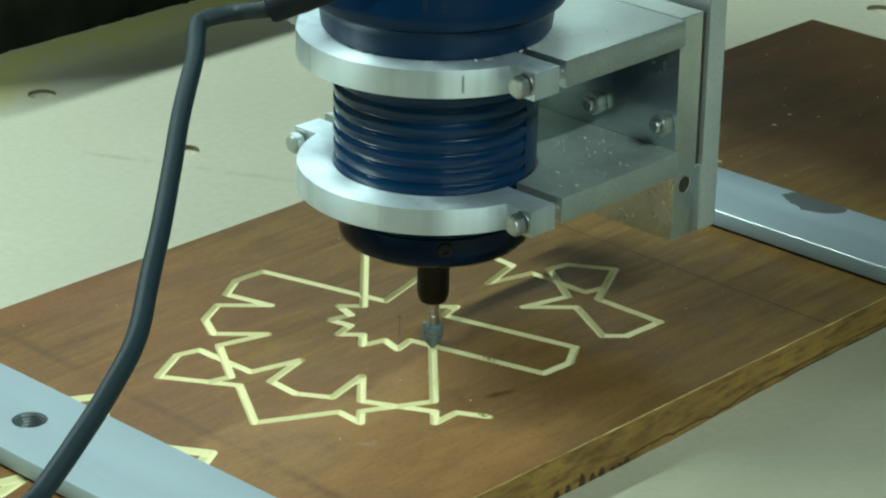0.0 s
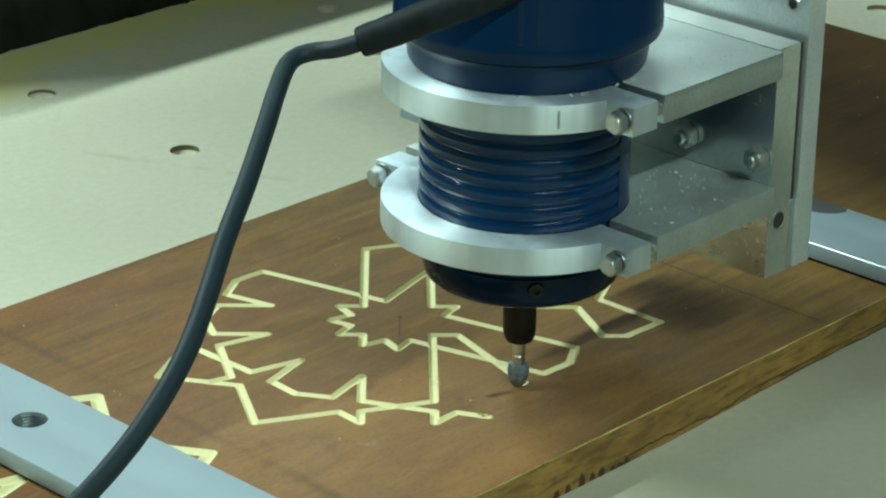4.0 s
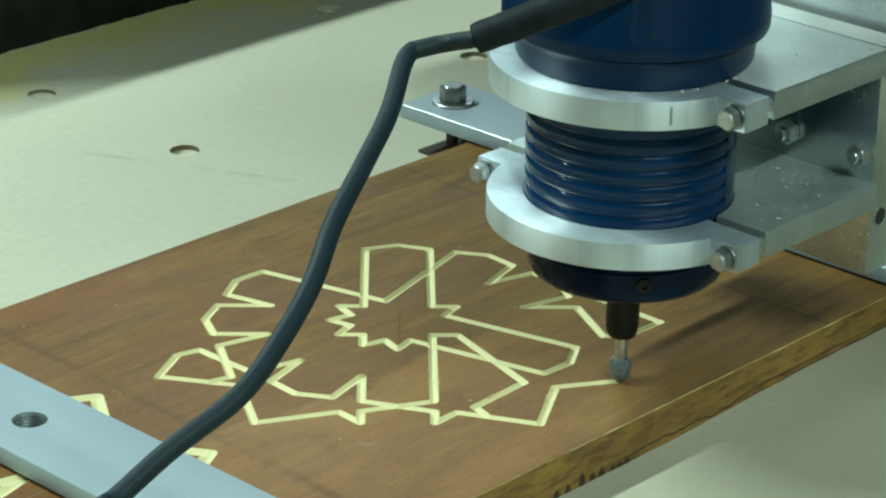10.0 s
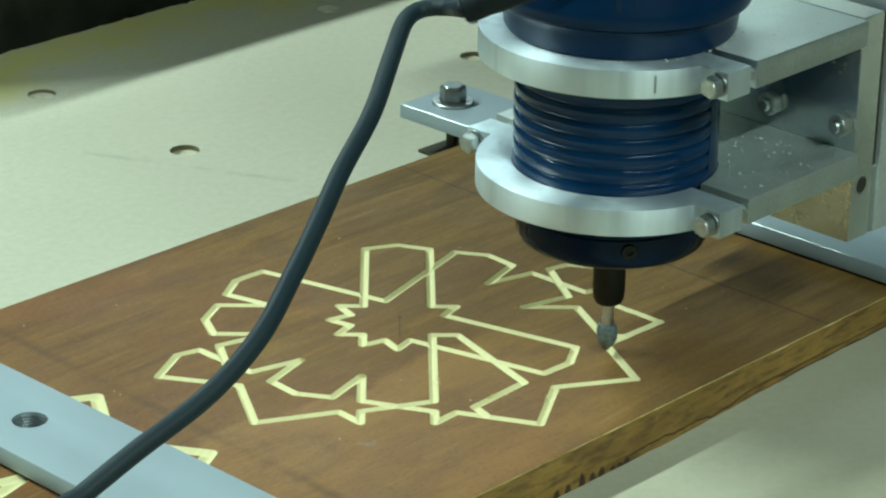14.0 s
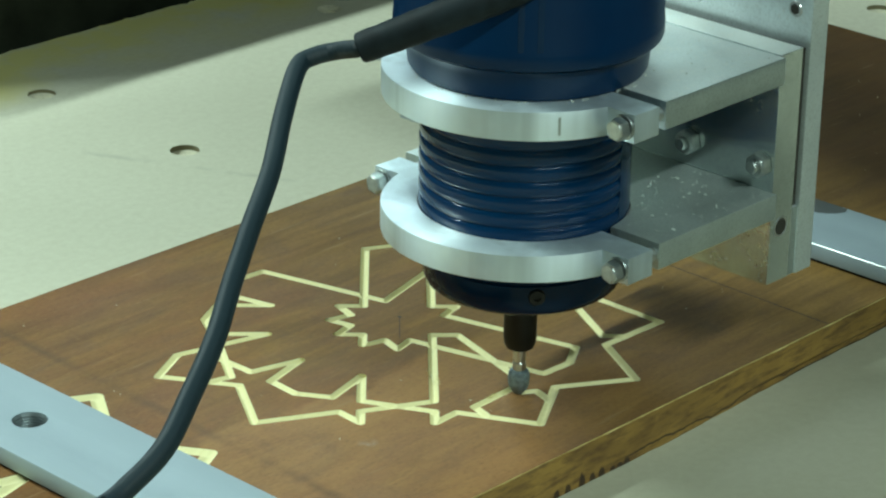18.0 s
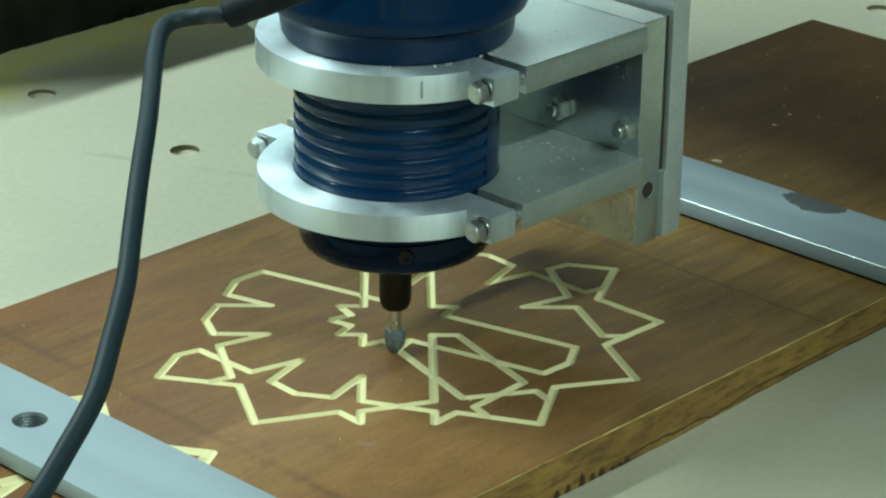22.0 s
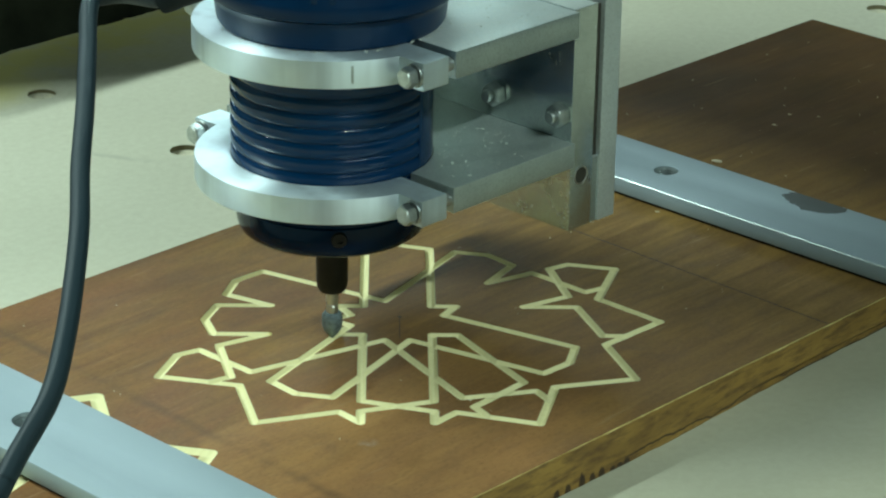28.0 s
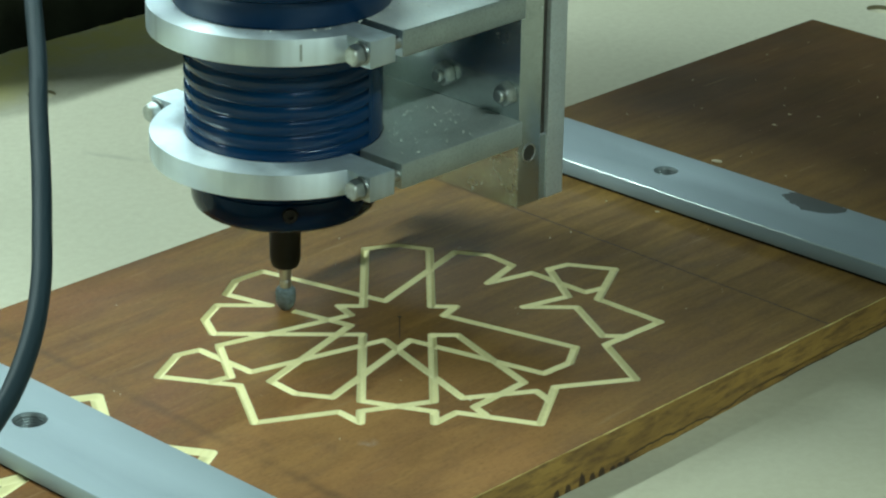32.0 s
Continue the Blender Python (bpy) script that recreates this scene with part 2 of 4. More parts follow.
def blue_paint_material(name="blue_enamel", deep=1.0, shine=0.24, haze=0.0):
    k = Mat(name, (0.004, 0.024, 0.090), 0.24, 0.0, Specular_IOR_Level=shine)
    at = k.coords()
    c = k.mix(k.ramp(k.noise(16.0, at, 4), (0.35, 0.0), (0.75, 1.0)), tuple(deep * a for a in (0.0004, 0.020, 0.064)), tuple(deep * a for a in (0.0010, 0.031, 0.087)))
    k.to("Base Color", c)
    k.to("Roughness", k.ramp(k.noise(45.0, at, 4), (0.3, 0.08 + haze), (0.75, 0.15 + haze)))
    k.bump(k.noise(300.0, at, 3), 0.015, 0.0003)
    return k.m


def plain(name, colour, rough, metal=0.0, grain=60.0, spread=0.25, shine=0.5):
    k = Mat(name, colour, rough, metal, Specular_IOR_Level=shine)
    at = k.coords()
    n = k.noise(grain, at, 4)
    k.to("Base Color", k.mix(k.ramp(n, (0.3, 0.0), (0.75, 1.0)), tuple(a * (1 - spread) for a in colour), tuple(min(1, a * (1 + spread)) for a in colour)))
    k.bump(n, 0.08, 0.0003)
    return k.m


MDF, WOOD, EDGE, BARE = fibreboard_material(), stained_wood_material(), board_edge_material(), bare_wood_material()
ALU = aluminium_material("milled_aluminium", (0.66, 0.75, 0.78), 0.34, dusty=0.62)
ALU_BRIGHT = aluminium_material("bright_aluminium", (0.80, 0.89, 0.92), 0.34, dusty=0.34, sides=0.9)
# darker tint that stands in for the shade on the lower arm
ALU_DIM = aluminium_material("dim_aluminium", (0.56, 0.64, 0.62), 0.40, dusty=0.28, sides=0.5)
ALU_POLISHED = aluminium_material("polished_aluminium", (0.74, 0.82, 0.82), 0.15, dusty=0.75, sides=0.09)
ALU_RING = aluminium_material("turned_aluminium", (0.82, 0.93, 0.99), 0.27, turned=True, dusty=0.46, sides=0.55)
DULLSTEEL = plain("dull_zinc", (0.52, 0.56, 0.55), 0.38, 1.0, grain=250.0)
CHIPS = plain("metal_chips", (0.58, 0.61, 0.56), 0.6)
HOUSING = blue_paint_material("dull_blue_enamel", 0.84, 0.20, 0.20)
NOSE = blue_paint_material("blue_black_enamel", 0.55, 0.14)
DARK_BROWN = plain("dark_brown", (0.045, 0.040, 0.026), 0.8)
BORE = plain("bore_shade", (0.19, 0.165, 0.09), 0.8)
HOLESTEEL = plain("dark_thread", (0.40, 0.45, 0.46), 0.35, 0.8)
DARKBOLT = plain("dark_zinc", (0.30, 0.33, 0.33), 0.34, 1.0, grain=250.0)
GAP_BLACK = plain("gap_black", (0.008, 0.008, 0.008), 0.8)
STEEL = plain("bright_steel", (0.62, 0.63, 0.62), 0.28, 1.0)
BARGREY, BLUE = bar_material(), blue_paint_material("blue_enamel", 1.05, 0.28)
BLACKCAP = plain("black_nut", (0.018, 0.018, 0.016), 0.45, 0.6)
RUBBER = plain("cable_rubber", (0.006, 0.019, 0.026), 0.58, shine=0.42)
SLEEVE = plain("sleeve_rubber", (0.009, 0.0155, 0.0185), 0.62, grain=140.0, shine=0.2, spread=0.4)
CARBIDE = plain("tool_carbide", (0.19, 0.24, 0.25), 0.55, 0.5, grain=500.0, spread=0.4)
# near-black that stands in for the shade inside holes, sockets and the bracket slot
HOLE = plain("hole_shade", (0.03, 0.028, 0.02), 0.7)
RAIL = plain("dark_rail", (0.018, 0.022, 0.013), 0.9, shine=0.15, grain=35.0, spread=0.5)
WALLPAINT = plain("wall_paint", (0.20, 0.21, 0.18), 0.85, grain=4.0, spread=0.08)
CONCRETE = plain("concrete", (0.10, 0.10, 0.09), 0.8, grain=6.0)
DUSTY = plain("yellow_dust", (0.60, 0.57, 0.42), 0.9, grain=300.0)
DUST = plain("saw_dust", (0.62, 0.55, 0.38), 0.9)
LEAD = plain("pencil_line", (0.034, 0.017, 0.011), 0.6, grain=300.0, spread=0.5)

# ---- mesh helpers ----


def mesh_of(name, bm, material, smooth=True):
    me = bpy.data.meshes.new(name)
    bmesh.ops.recalc_face_normals(bm, faces=bm.faces)
    bm.to_mesh(me)
    bm.free()
    for mat in material if isinstance(material, (list, tuple)) else (material,):
        me.materials.append(mat)
    if smooth:
        me.polygons.foreach_set("use_smooth", [True] * len(me.polygons))
        me.set_sharp_from_angle(angle=radians(32))
    return me


def part(name, bm, material, parent, label=""):
    ob = new(name, mesh_of(name, bm, material))
    ob.parent = parent
    return tagged(ob, label)


def block(x0, x1, y0, y1, z0, z1, bevel=0.0006, bm=None):
    out = bm or bmesh.new()
    b = bmesh.new()
    bmesh.ops.create_cube(b, size=1.0)
    for v in b.verts:
        v.co = Vector((x0 + (v.co.x + 0.5) * (x1 - x0), y0 + (v.co.y + 0.5) * (y1 - y0), z0 + (v.co.z + 0.5) * (z1 - z0)))
    if bevel:
        bmesh.ops.bevel(b, geom=b.edges[:], offset=bevel, segments=2, affect="EDGES", profile=0.7)
    join(out, b)
    return out


def join(out, b, m=None):
    if m is not None:
        bmesh.ops.transform(b, matrix=m, verts=b.verts)
    me = bpy.data.meshes.new("tmp")
    b.to_mesh(me)
    b.free()
    out.from_mesh(me)
    bpy.data.meshes.remove(me)
    return out


def lathe(profile, n=96, a0=0.0, a1=360.0, bm=None):
    """Turn (radius, z) pairs round z."""
    out = bm or bmesh.new()
    full = abs(a1 - a0) >= 360
    count = n if full else n + 1
    rings = []
    for i in range(count):
        a = radians(a0 + (a1 - a0) * i / n)
        rings.append([out.verts.new((r * math.cos(a), r * math.sin(a), z)) for r, z in profile])
    for i in range(n):
        p, q = rings[i], rings[(i + 1) % count]
        for j in range(len(profile) - 1):
            out.faces.new((p[j], q[j], q[j + 1], p[j + 1]))
    bmesh.ops.remove_doubles(out, verts=out.verts, dist=1e-7)
    return out


def prism(outline, z0, z1, bevel=0.0006):
    """A flat plate from an outline of (x, y)."""
    bm = bmesh.new()
    low = [bm.verts.new((x, y, z0)) for x, y in outline]
    face = bm.faces.new(low)
    got = bmesh.ops.extrude_face_region(bm, geom=[face])
    for v in got["geom"]:
        if isinstance(v, bmesh.types.BMVert):
            v.co.z = z1
    if bevel:
        edges = [e for e in bm.edges if len(e.link_faces) == 2 and e.calc_face_angle(0) > 0.6]
        bmesh.ops.bevel(bm, geom=edges, offset=bevel, segments=2, affect="EDGES", profile=0.7)
    return bm


def tube(points, radius, n=14, caps=True):
    bm = bmesh.new()
    pts = [Vector(p) for p in points]
    rings, up = [], Vector((0.13, 0.2, 1)).normalized()
    for i, p in enumerate(pts):
        d = (pts[min(i + 1, len(pts) - 1)] - pts[max(i - 1, 0)]).normalized()
        side = d.cross(up).normalized()
        top = side.cross(d)
        rr = radius[i] if isinstance(radius, (list, tuple)) else radius
        rings.append([bm.verts.new(p + rr * (math.cos(2 * math.pi * k / n) * side + math.sin(2 * math.pi * k / n) * top)) for k in range(n)])
    for p, q in zip(rings, rings[1:]):
        for k in range(n):
            bm.faces.new((p[k], p[(k + 1) % n], q[(k + 1) % n], q[k]))
    if caps:
        bm.faces.new(rings[0])
        bm.faces.new(rings[-1])
    return bm


def spline(ctrl, steps=12):
    """Catmull-Rom through the control points."""
    p = [Vector(c) for c in ctrl]
    p = [2 * p[0] - p[1]] + p + [2 * p[-1] - p[-2]]
    out = []
    for i in range(1, len(p) - 2):
        for s in range(steps):
            t = s / steps
            out.append(0.5 * ((2 * p[i]) + (p[i + 1] - p[i - 1]) * t + (2 * p[i - 1] - 5 * p[i] + 4 * p[i + 1] - p[i + 2]) * t * t
                              + (3 * p[i] - p[i - 1] - 3 * p[i + 1] + p[i + 2]) * t ** 3))
    return out + [p[-2]]


def empty(name, m, label, category, group=""):
    ob = new(name)
    ob.empty_display_size = 0.02
    ob.matrix_basis = m
    return tagged(ob, label, category, group)


F = pose(0, 0, 0, 0, 0, 45)  # the machine's axes
ZBED = -0.018                # top of the bed; the board is 18 mm thick

# ---- the star: canonical points of one twelfth, as (x, y) along and across its ray ----
D = 0.0142
RAY = {"I": (0.0142, D), "N": (0.0246, D), "X": (0.0530, D), "C": (0.07537, D), "T": (0.0798, 0.0),
       "K": (0.0842, D), "J": (0.0940, D), "O": (0.1091, 0.0), "M": (0.0849, 0.02275)}


def star(point, degrees, side=1):
    """A named point of the star on the ray at so many degrees, in the board's axes."""
    x, y = RAY[point]
    a = radians(degrees - 45)
    y *= side
    return Vector((x * math.cos(a) - y * math.sin(a), x * math.sin(a) + y * math.cos(a), 0))


# runs of grooves already cut at the start: ray, side, run of points ('/' crosses to the other side)
DONE = [
    (90, 1, "INXCT"), (90, -1, "INXCT"), (150, -1, "INXCT"), (150, 1, "IN"), (150, 1, "XCT"),
    (180, -1, "IN"), (180, -1, "XCT"), (180, 1, "IN"), (180, 1, "XCT"),
    (210, -1, "IN"), (210, -1, "XCTk"), (210, 1, "IN"), (210, 1, "XCTk"), (210, -1, "KJ"), (210, 1, "KJ"), (210, -1, "JO"), (210, 1, "OM"),
    (240, -1, "IN"), (240, -1, "XCT"), (240, 1, "IN"), (240, 1, "XCT"), (240, -1, "MO"), (240, 1, "OM"),
    (270, -1, "IN"), (270, -1, "XCTk"), (270, 1, "NXCTk"), (270, -1, "KJM"), (270, 1, "KJM"),
    (300, -1, "IN"), (300, -1, "MJ"), (330, 1, "INXCT"), (330, -1, "INXCT"),
    (0, 1, "IN"), (0, 1, "XCTk"), (0, -1, "KJO"), (0, 1, "OM"),
    (30, -1, "XCTk"), (30, 1, "XCTk"), (30, 1, "KJO"), (30, -1, "KJO"), (30, -1, "JM"),
    (120, 1, "IN"), (60, 1, "INXCT"), (60, -1, "IN"), (60, -1, "XCT"),
]
# the cutter's way during the clip, with the time at each point and whether it cuts on the way there
WAY = [(-0.05, star("N", 270, 1), 0), (0.57, star("I", 270, 1), 1), (1.12, star("N", 300, 1), 1), (3.80, star("C", 300, 1), 1),
       (4.58, star("T", 300), 1), (5.36, star("K", 300, -1), 1), (5.87, star("J", 300, -1), 1), (6.88, star("O", 300), 1),
       (8.62, star("M", 300, 1), 1), (10.35, star("O", 330), 1), (12.05, star("M", 330, 1), 1), (12.74, star("J", 0, -1), 1),
       (13.02, star("J", 0, -1), 0), (16.57, star("J", 300, 1), 0), (17.10, star("J", 300, 1), 0), (17.62, star("K", 300, 1), 1),
       (18.40, star("T", 300), 1), (19.19, star("C", 300, -1), 1), (21.88, star("N", 300, -1), 1), (23.47, star("X", 240, 1), 1),
       (24.94, star("N", 270, -1), 1), (26.38, star("X", 210, 1), 1), (27.89, star("N", 240, -1), 1), (29.39, star("X", 180, 1), 1),
       (30.89, star("N", 210, -1), 1), (32.39, star("X", 150, 1), 1)]
LIFT = [(0.0, 0.0), (12.76, 0.0), (12.96, 0.0036), (13.3, 0.0030), (16.57, 0.0028), (17.02, 0.0), (33.0, 0.0)]


def runs(table):
    out = []
    for ray, side, names in table:
        pts = [star(n.upper(), ray, -side if n.islower() else side) for n in names]
        out += list(zip(pts, pts[1:]))
    return out


GROOVES = runs(DONE) + [(a[1], b[1]) for a, b in zip(WAY, WAY[1:]) if b[2]]
NEXT_STAR, NEXT_SIZE = Vector((-0.2585, -0.002, 0)), 1.18
ALL_RUNS = [(r, s, n) for r in range(0, 360, 30) for s, n in ((1, "INXCTk"), (-1, "INXCTk"), (1, "KJ"), (-1, "KJ"), (1, "OM"), (-1, "OM"))]
FAR_GROOVES = [(a * NEXT_SIZE + NEXT_STAR, b * NEXT_SIZE + NEXT_STAR) for a, b in runs(ALL_RUNS)]
HALF, DEEP = 0.00195, 0.0017

BX0, BX1, BY0, BY1 = -0.375, 0.450, -0.128, 0.123


def build_board():
    xs = np.unique(np.round(np.concatenate([np.linspace(BX0, -0.212, 8), np.arange(-0.212, -0.12, 0.0007), np.linspace(-0.12, -0.1155, 4),
                                            np.arange(-0.1155, 0.1155, 0.00045), np.linspace(0.1155, BX1, 14)]), 6))
    ys = np.unique(np.round(np.concatenate([np.linspace(BY0, -0.1155, 3), np.arange(-0.1155, 0.1155, 0.00045), np.linspace(0.1155, BY1, 3)]), 6))
    X, Y = np.meshgrid(xs, ys, indexing="ij")
    near = np.full(X.shape, 1.0)
    for (a, b), wider in [(g, 1.0) for g in GROOVES] + [(g, 1.55) for g in FAR_GROOVES]:
        i0, i1 = np.searchsorted(xs, (min(a.x, b.x) - 0.004, max(a.x, b.x) + 0.004))
        j0, j1 = np.searchsorted(ys, (min(a.y, b.y) - 0.004, max(a.y, b.y) + 0.004))
        if i1 <= i0 or j1 <= j0:
            continue
        px, py = X[i0:i1, j0:j1] - a.x, Y[i0:i1, j0:j1] - a.y
        dx, dy = b.x - a.x, b.y - a.y
        k = np.clip((px * dx + py * dy) / (dx * dx + dy * dy), 0, 1)
        near[i0:i1, j0:j1] = np.minimum(near[i0:i1, j0:j1], np.hypot(px - k * dx, py - k * dy) / wider)
    Z = -DEEP * np.clip((HALF - near) / (HALF * 0.8), 0, 1)
    nx, ny = X.shape
    top = np.stack([X.ravel(), Y.ravel(), Z.ravel()], 1)
    idx = np.arange(nx * ny).reshape(nx, ny)
    quads = np.stack([idx[:-1, :-1], idx[1:, :-1], idx[1:, 1:], idx[:-1, 1:]], -1).reshape(-1, 4)
    me = bpy.data.meshes.new("wooden_board")
    me.vertices.add(len(top))
    me.vertices.foreach_set("co", top.ravel())
    me.loops.add(quads.size)
    me.loops.foreach_set("vertex_index", quads.ravel())
    me.polygons.add(len(quads))
    me.polygons.foreach_set("loop_start", np.arange(0, quads.size, 4))
    me.update(calc_edges=True)
    me.validate()
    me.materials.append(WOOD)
    board = new("wooden_board", me)
    board.matrix_basis = F.copy()
    tagged(board, "red-brown stained plywood board with a half-carved pale star", "board")
    # the body under the skin: four edge faces with ragged sides, and the underside
    bm = bmesh.new()
    rnd = random.Random(5)
    n = 160
    ring = []
    for z in (-0.00005, -0.0006, -0.006, -0.012, -0.0152, -0.0155, -0.0178):
        loop = []
        for (ax, ay), (bx, by) in (((BX0, BY0), (BX1, BY0)), ((BX1, BY0), (BX1, BY1)), ((BX1, BY1), (BX0, BY1)), ((BX0, BY1), (BX0, BY0))):
            ux, uy = (by - ay), -(bx - ax)
            ln = math.hypot(ux, uy)
            for i in range(n):
                t = i / n
                xx = ax + (bx - ax) * t
                under = 0.0036 * max(0.0, min(1.0, (xx - 0.02) / 0.1)) if ay == by == BY0 and z < -0.0145 else 0.0
                w = 0.0 if i == 0 or z > -0.0005 else 0.0005 * noise.noise((t * 60, z * 300, ax * 9 + ay)) + rnd.uniform(-1, 1) * 0.0001 - under
                loop.append(bm.verts.new((ax + (bx - ax) * t + ux / ln * w, ay + (by - ay) * t + uy / ln * w, z)))
        ring.append(loop)
    for k in range(len(ring) - 1):
        for i in range(len(ring[0])):
            f = bm.faces.new((ring[k][i], ring[k][(i + 1) % len(ring[0])], ring[k + 1][(i + 1) % len(ring[0])], ring[k + 1][i]))
            f.material_index = 1 if k == 0 else 0
    bm.faces.new(ring[-1])
    part("board_edge", bm, (EDGE, BARE), board, "golden-brown raw edge with dark burnt spots and a painted shadow line at its foot")
    return board


BOARD = build_board()
for wood_node in WOOD.node_tree.nodes:
    if wood_node.type == "TEX_COORD":
        wood_node.object = BOARD  # strips in the grooves share the board's grain


def strip_pieces():
    """Uncut wood still standing in the grooves that the cutter opens during the clip, with the time it is milled away."""
    meshes, out = {}, []
    done = runs(DONE)
    cut = []

    def piece(mid, d, half_length, half_width, when, drop):
        key = (round(half_length, 6), round(half_width, 6))
        if key not in meshes:
            bm = bmesh.new()
            h, w = half_length + 0.00004, half_width
            prof = [(-w, 0.0), (w, 0.0), (w * 0.3, -DEEP * 0.98), (-w * 0.3, -DEEP * 0.98)]
            ends = [[bm.verts.new((e * h, y, z)) for y, z in prof] for e in (-1, 1)]
            bm.faces.new(ends[0])
            bm.faces.new(ends[1])
            for k in range(4):
                bm.faces.new((ends[0][k], ends[0][(k + 1) % 4], ends[1][(k + 1) % 4], ends[1][k]))
            meshes[key] = mesh_of("uncut_strip", bm, WOOD, smooth=False)
        ob = new("uncut_strip", meshes[key])
        ob.parent = BOARD
        m = Matrix.Translation(mid + Vector((0, 0, 0.00003 - drop))) @ Matrix.Rotation(math.atan2(d.y, d.x), 4, "Z")
        ob.matrix_basis = m
        out.append((ob, m, when))

    wide = HALF + 0.00035
    for order, ((t0, a, _), (t1, b, on)) in enumerate(zip(WAY, WAY[1:])):
        if not on:
            continue
        length = (b - a).length
        n = max(1, round(length / 0.0018))
        step = length / n
        d = (b - a).normalized()
        side = Vector((-d.y, d.x, 0))
        drop = 0.000004 * (order % 6)
        for i in range(n):
            mid = a + d * (i + 0.5) * step
            when = t0 + (t1 - t0) * (i + 0.5) / n
            if when < 0.05:
                continue
            crossing = [(p, q, None) for p, q in done if dist_to(mid, p, q) < 2.3 * HALF] + [c for c in cut if dist_to(mid, c[0], c[1]) < 2.3 * HALF]
            if not crossing:
                piece(mid, d, step / 2, wide, when, drop)
                continue
            # near a crossing the strip falls into small pieces, each gone with the first groove that reaches it
            for k in range(12):
                c = mid + d * (k % 3 - 1) * step / 3 + side * (k // 3 - 1.5) * wide / 2
                gone = when
                for p, q, span in crossing:
                    if dist_to(c, p, q) < 1.08 * HALF:
                        early = -1.0 if span is None else span[0] + (span[1] - span[0]) * max(0, min(1, (c - p).dot(q - p) / (q - p).dot(q - p)))
                        gone = min(gone, early)
                if gone > 0.05:
                    piece(c, d, step / 6, wide / 4, gone, drop)
        # the round outer corner at each turn
        for v, tv in ((a, t0), (b, t1)):
            for k in range(16):
                c = v + d * (k % 4 - 1.5) * wide / 2 + side * (k // 4 - 1.5) * wide / 2
                if dist_to(c, a, b) < 1e-9 + wide * 0.8 and 0 < (c - a).dot(d) < length:
                    continue
                gone = min([tv] + [-1.0 for p, q in done if dist_to(c, p, q) < 1.2 * HALF]
                           + [r[0] + (r[1] - r[0]) * max(0, min(1, (c - p).dot(q - p) / (q - p).dot(q - p))) for p, q, r in cut if dist_to(c, p, q) < 1.03 * HALF])
                if 0.05 < gone < 31.9 and (c - v).length < wide * 1.15:
                    piece(c, d, wide / 4, wide / 4, gone, 0.000024)
        cut.append((a, b, (t0, t1)))
    return out


def dist_to(p, a, b):
    d = b - a
    k = max(0, min(1, (p - a).dot(d) / d.dot(d)))
    return (a + d * k - p).length


STRIPS = strip_pieces()

# ---- bed, rail and room ----


def build_bed():
    holes = [(x, y) for x in (0.096 - 0.210, 0.096, 0.306, 0.516) for y in (0.246, 0.361)] + [(0.540, 0.140), (0.540, 0.02)]
    bm = bmesh.new()
    x0, x1, y0, y1, depth, n = -0.9, 1.3, -0.75, 0.428, 0.022, 20
    # far edge runs ragged, chipped by tools
    far = [(x1 - (x1 - x0) * i / 700, y1 + 0.0024 * noise.noise((i * 0.23, 0, 3)) + 0.0050 * max(0, noise.noise((i * 0.61, 2, 3)) - 0.15) - 0.0030 * max(0, noise.noise((i * 0.87, 5, 3)) - 0.2)) for i in range(701)]
    outer = [(x0, y0), (x1, y0)] + far
    edges, ov = [], [bm.verts.new((x, y, ZBED)) for x, y in outer]
    for i in range(len(ov)):
        edges.append(bm.edges.new((ov[i], ov[(i + 1) % len(ov)])))
    for hx, hy in holes:
        hv = [bm.verts.new((hx + 0.0076 * math.cos(2 * math.pi * k / n), hy + 0.0076 * math.sin(2 * math.pi * k / n), ZBED)) for k in range(n)]
        for k in range(n):
            edges.append(bm.edges.new((hv[k], hv[(k + 1) % n])))
    bmesh.ops.triangle_fill(bm, use_beauty=True, edges=edges, normal=(0, 0, 1))
    rim = [e for e in bm.edges if len(e.link_faces) == 1]
    got = bmesh.ops.extrude_edge_only(bm, edges=rim)
    for v in got["geom"]:
        if isinstance(v, bmesh.types.BMVert):
            v.co.z = ZBED - depth
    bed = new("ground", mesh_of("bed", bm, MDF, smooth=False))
    bed.matrix_basis = F.copy()
    tagged(bed, "pale grey-green fibreboard machine bed with screw holes and saw dust", "machine bed", kind="structure")
    for hx, hy in holes:
        floor_of_hole = part("countersink", lathe([(0.0, -0.0030), (0.0030, -0.0030), (0.0034, -0.0010), (0.0058, -0.0003), (0.0072, 0.0006), (0.0075, 0.0006), (0.0075, -0.006), (0, -0.006)], 24), DUSTY, bed, "dusty countersink in the fibreboard")
        # liner whose dark colour stands in for the shadow on the hole's wall
        bore = part("bore_wall", lathe([(0.00745, -0.0001), (0.0074, -0.0034)], 24), BORE, bed, "wall of the screw hole, darkened to stand in for its shade")
        bore.matrix_basis = pose(hx, hy, ZBED)
        floor_of_hole.matrix_basis = pose(hx, hy, ZBED - (0.0004 if hx > 0.3 and hy > 0.3 else 0.0026 if hy > 0.3 else 0.0032))  # some are choked with dust


build_bed()


def structure(name, bm, material, m=None, label="", category=""):
    ob = new(name, mesh_of(name, bm, material))
    ob.matrix_basis = m or Matrix.Identity(4)
    return tagged(ob, label, category, kind="structure")


rail = block(-0.006, 1.3, 0.440, 0.62, -0.20, 0.188, 0.004)
join(rail, block(-0.9, -0.0065, 0.440, 0.62, -0.20, 0.034, 0.004))
structure("trim_rail", rail, RAIL, F, "dark machine side rail, stepped down towards one end", "rail")
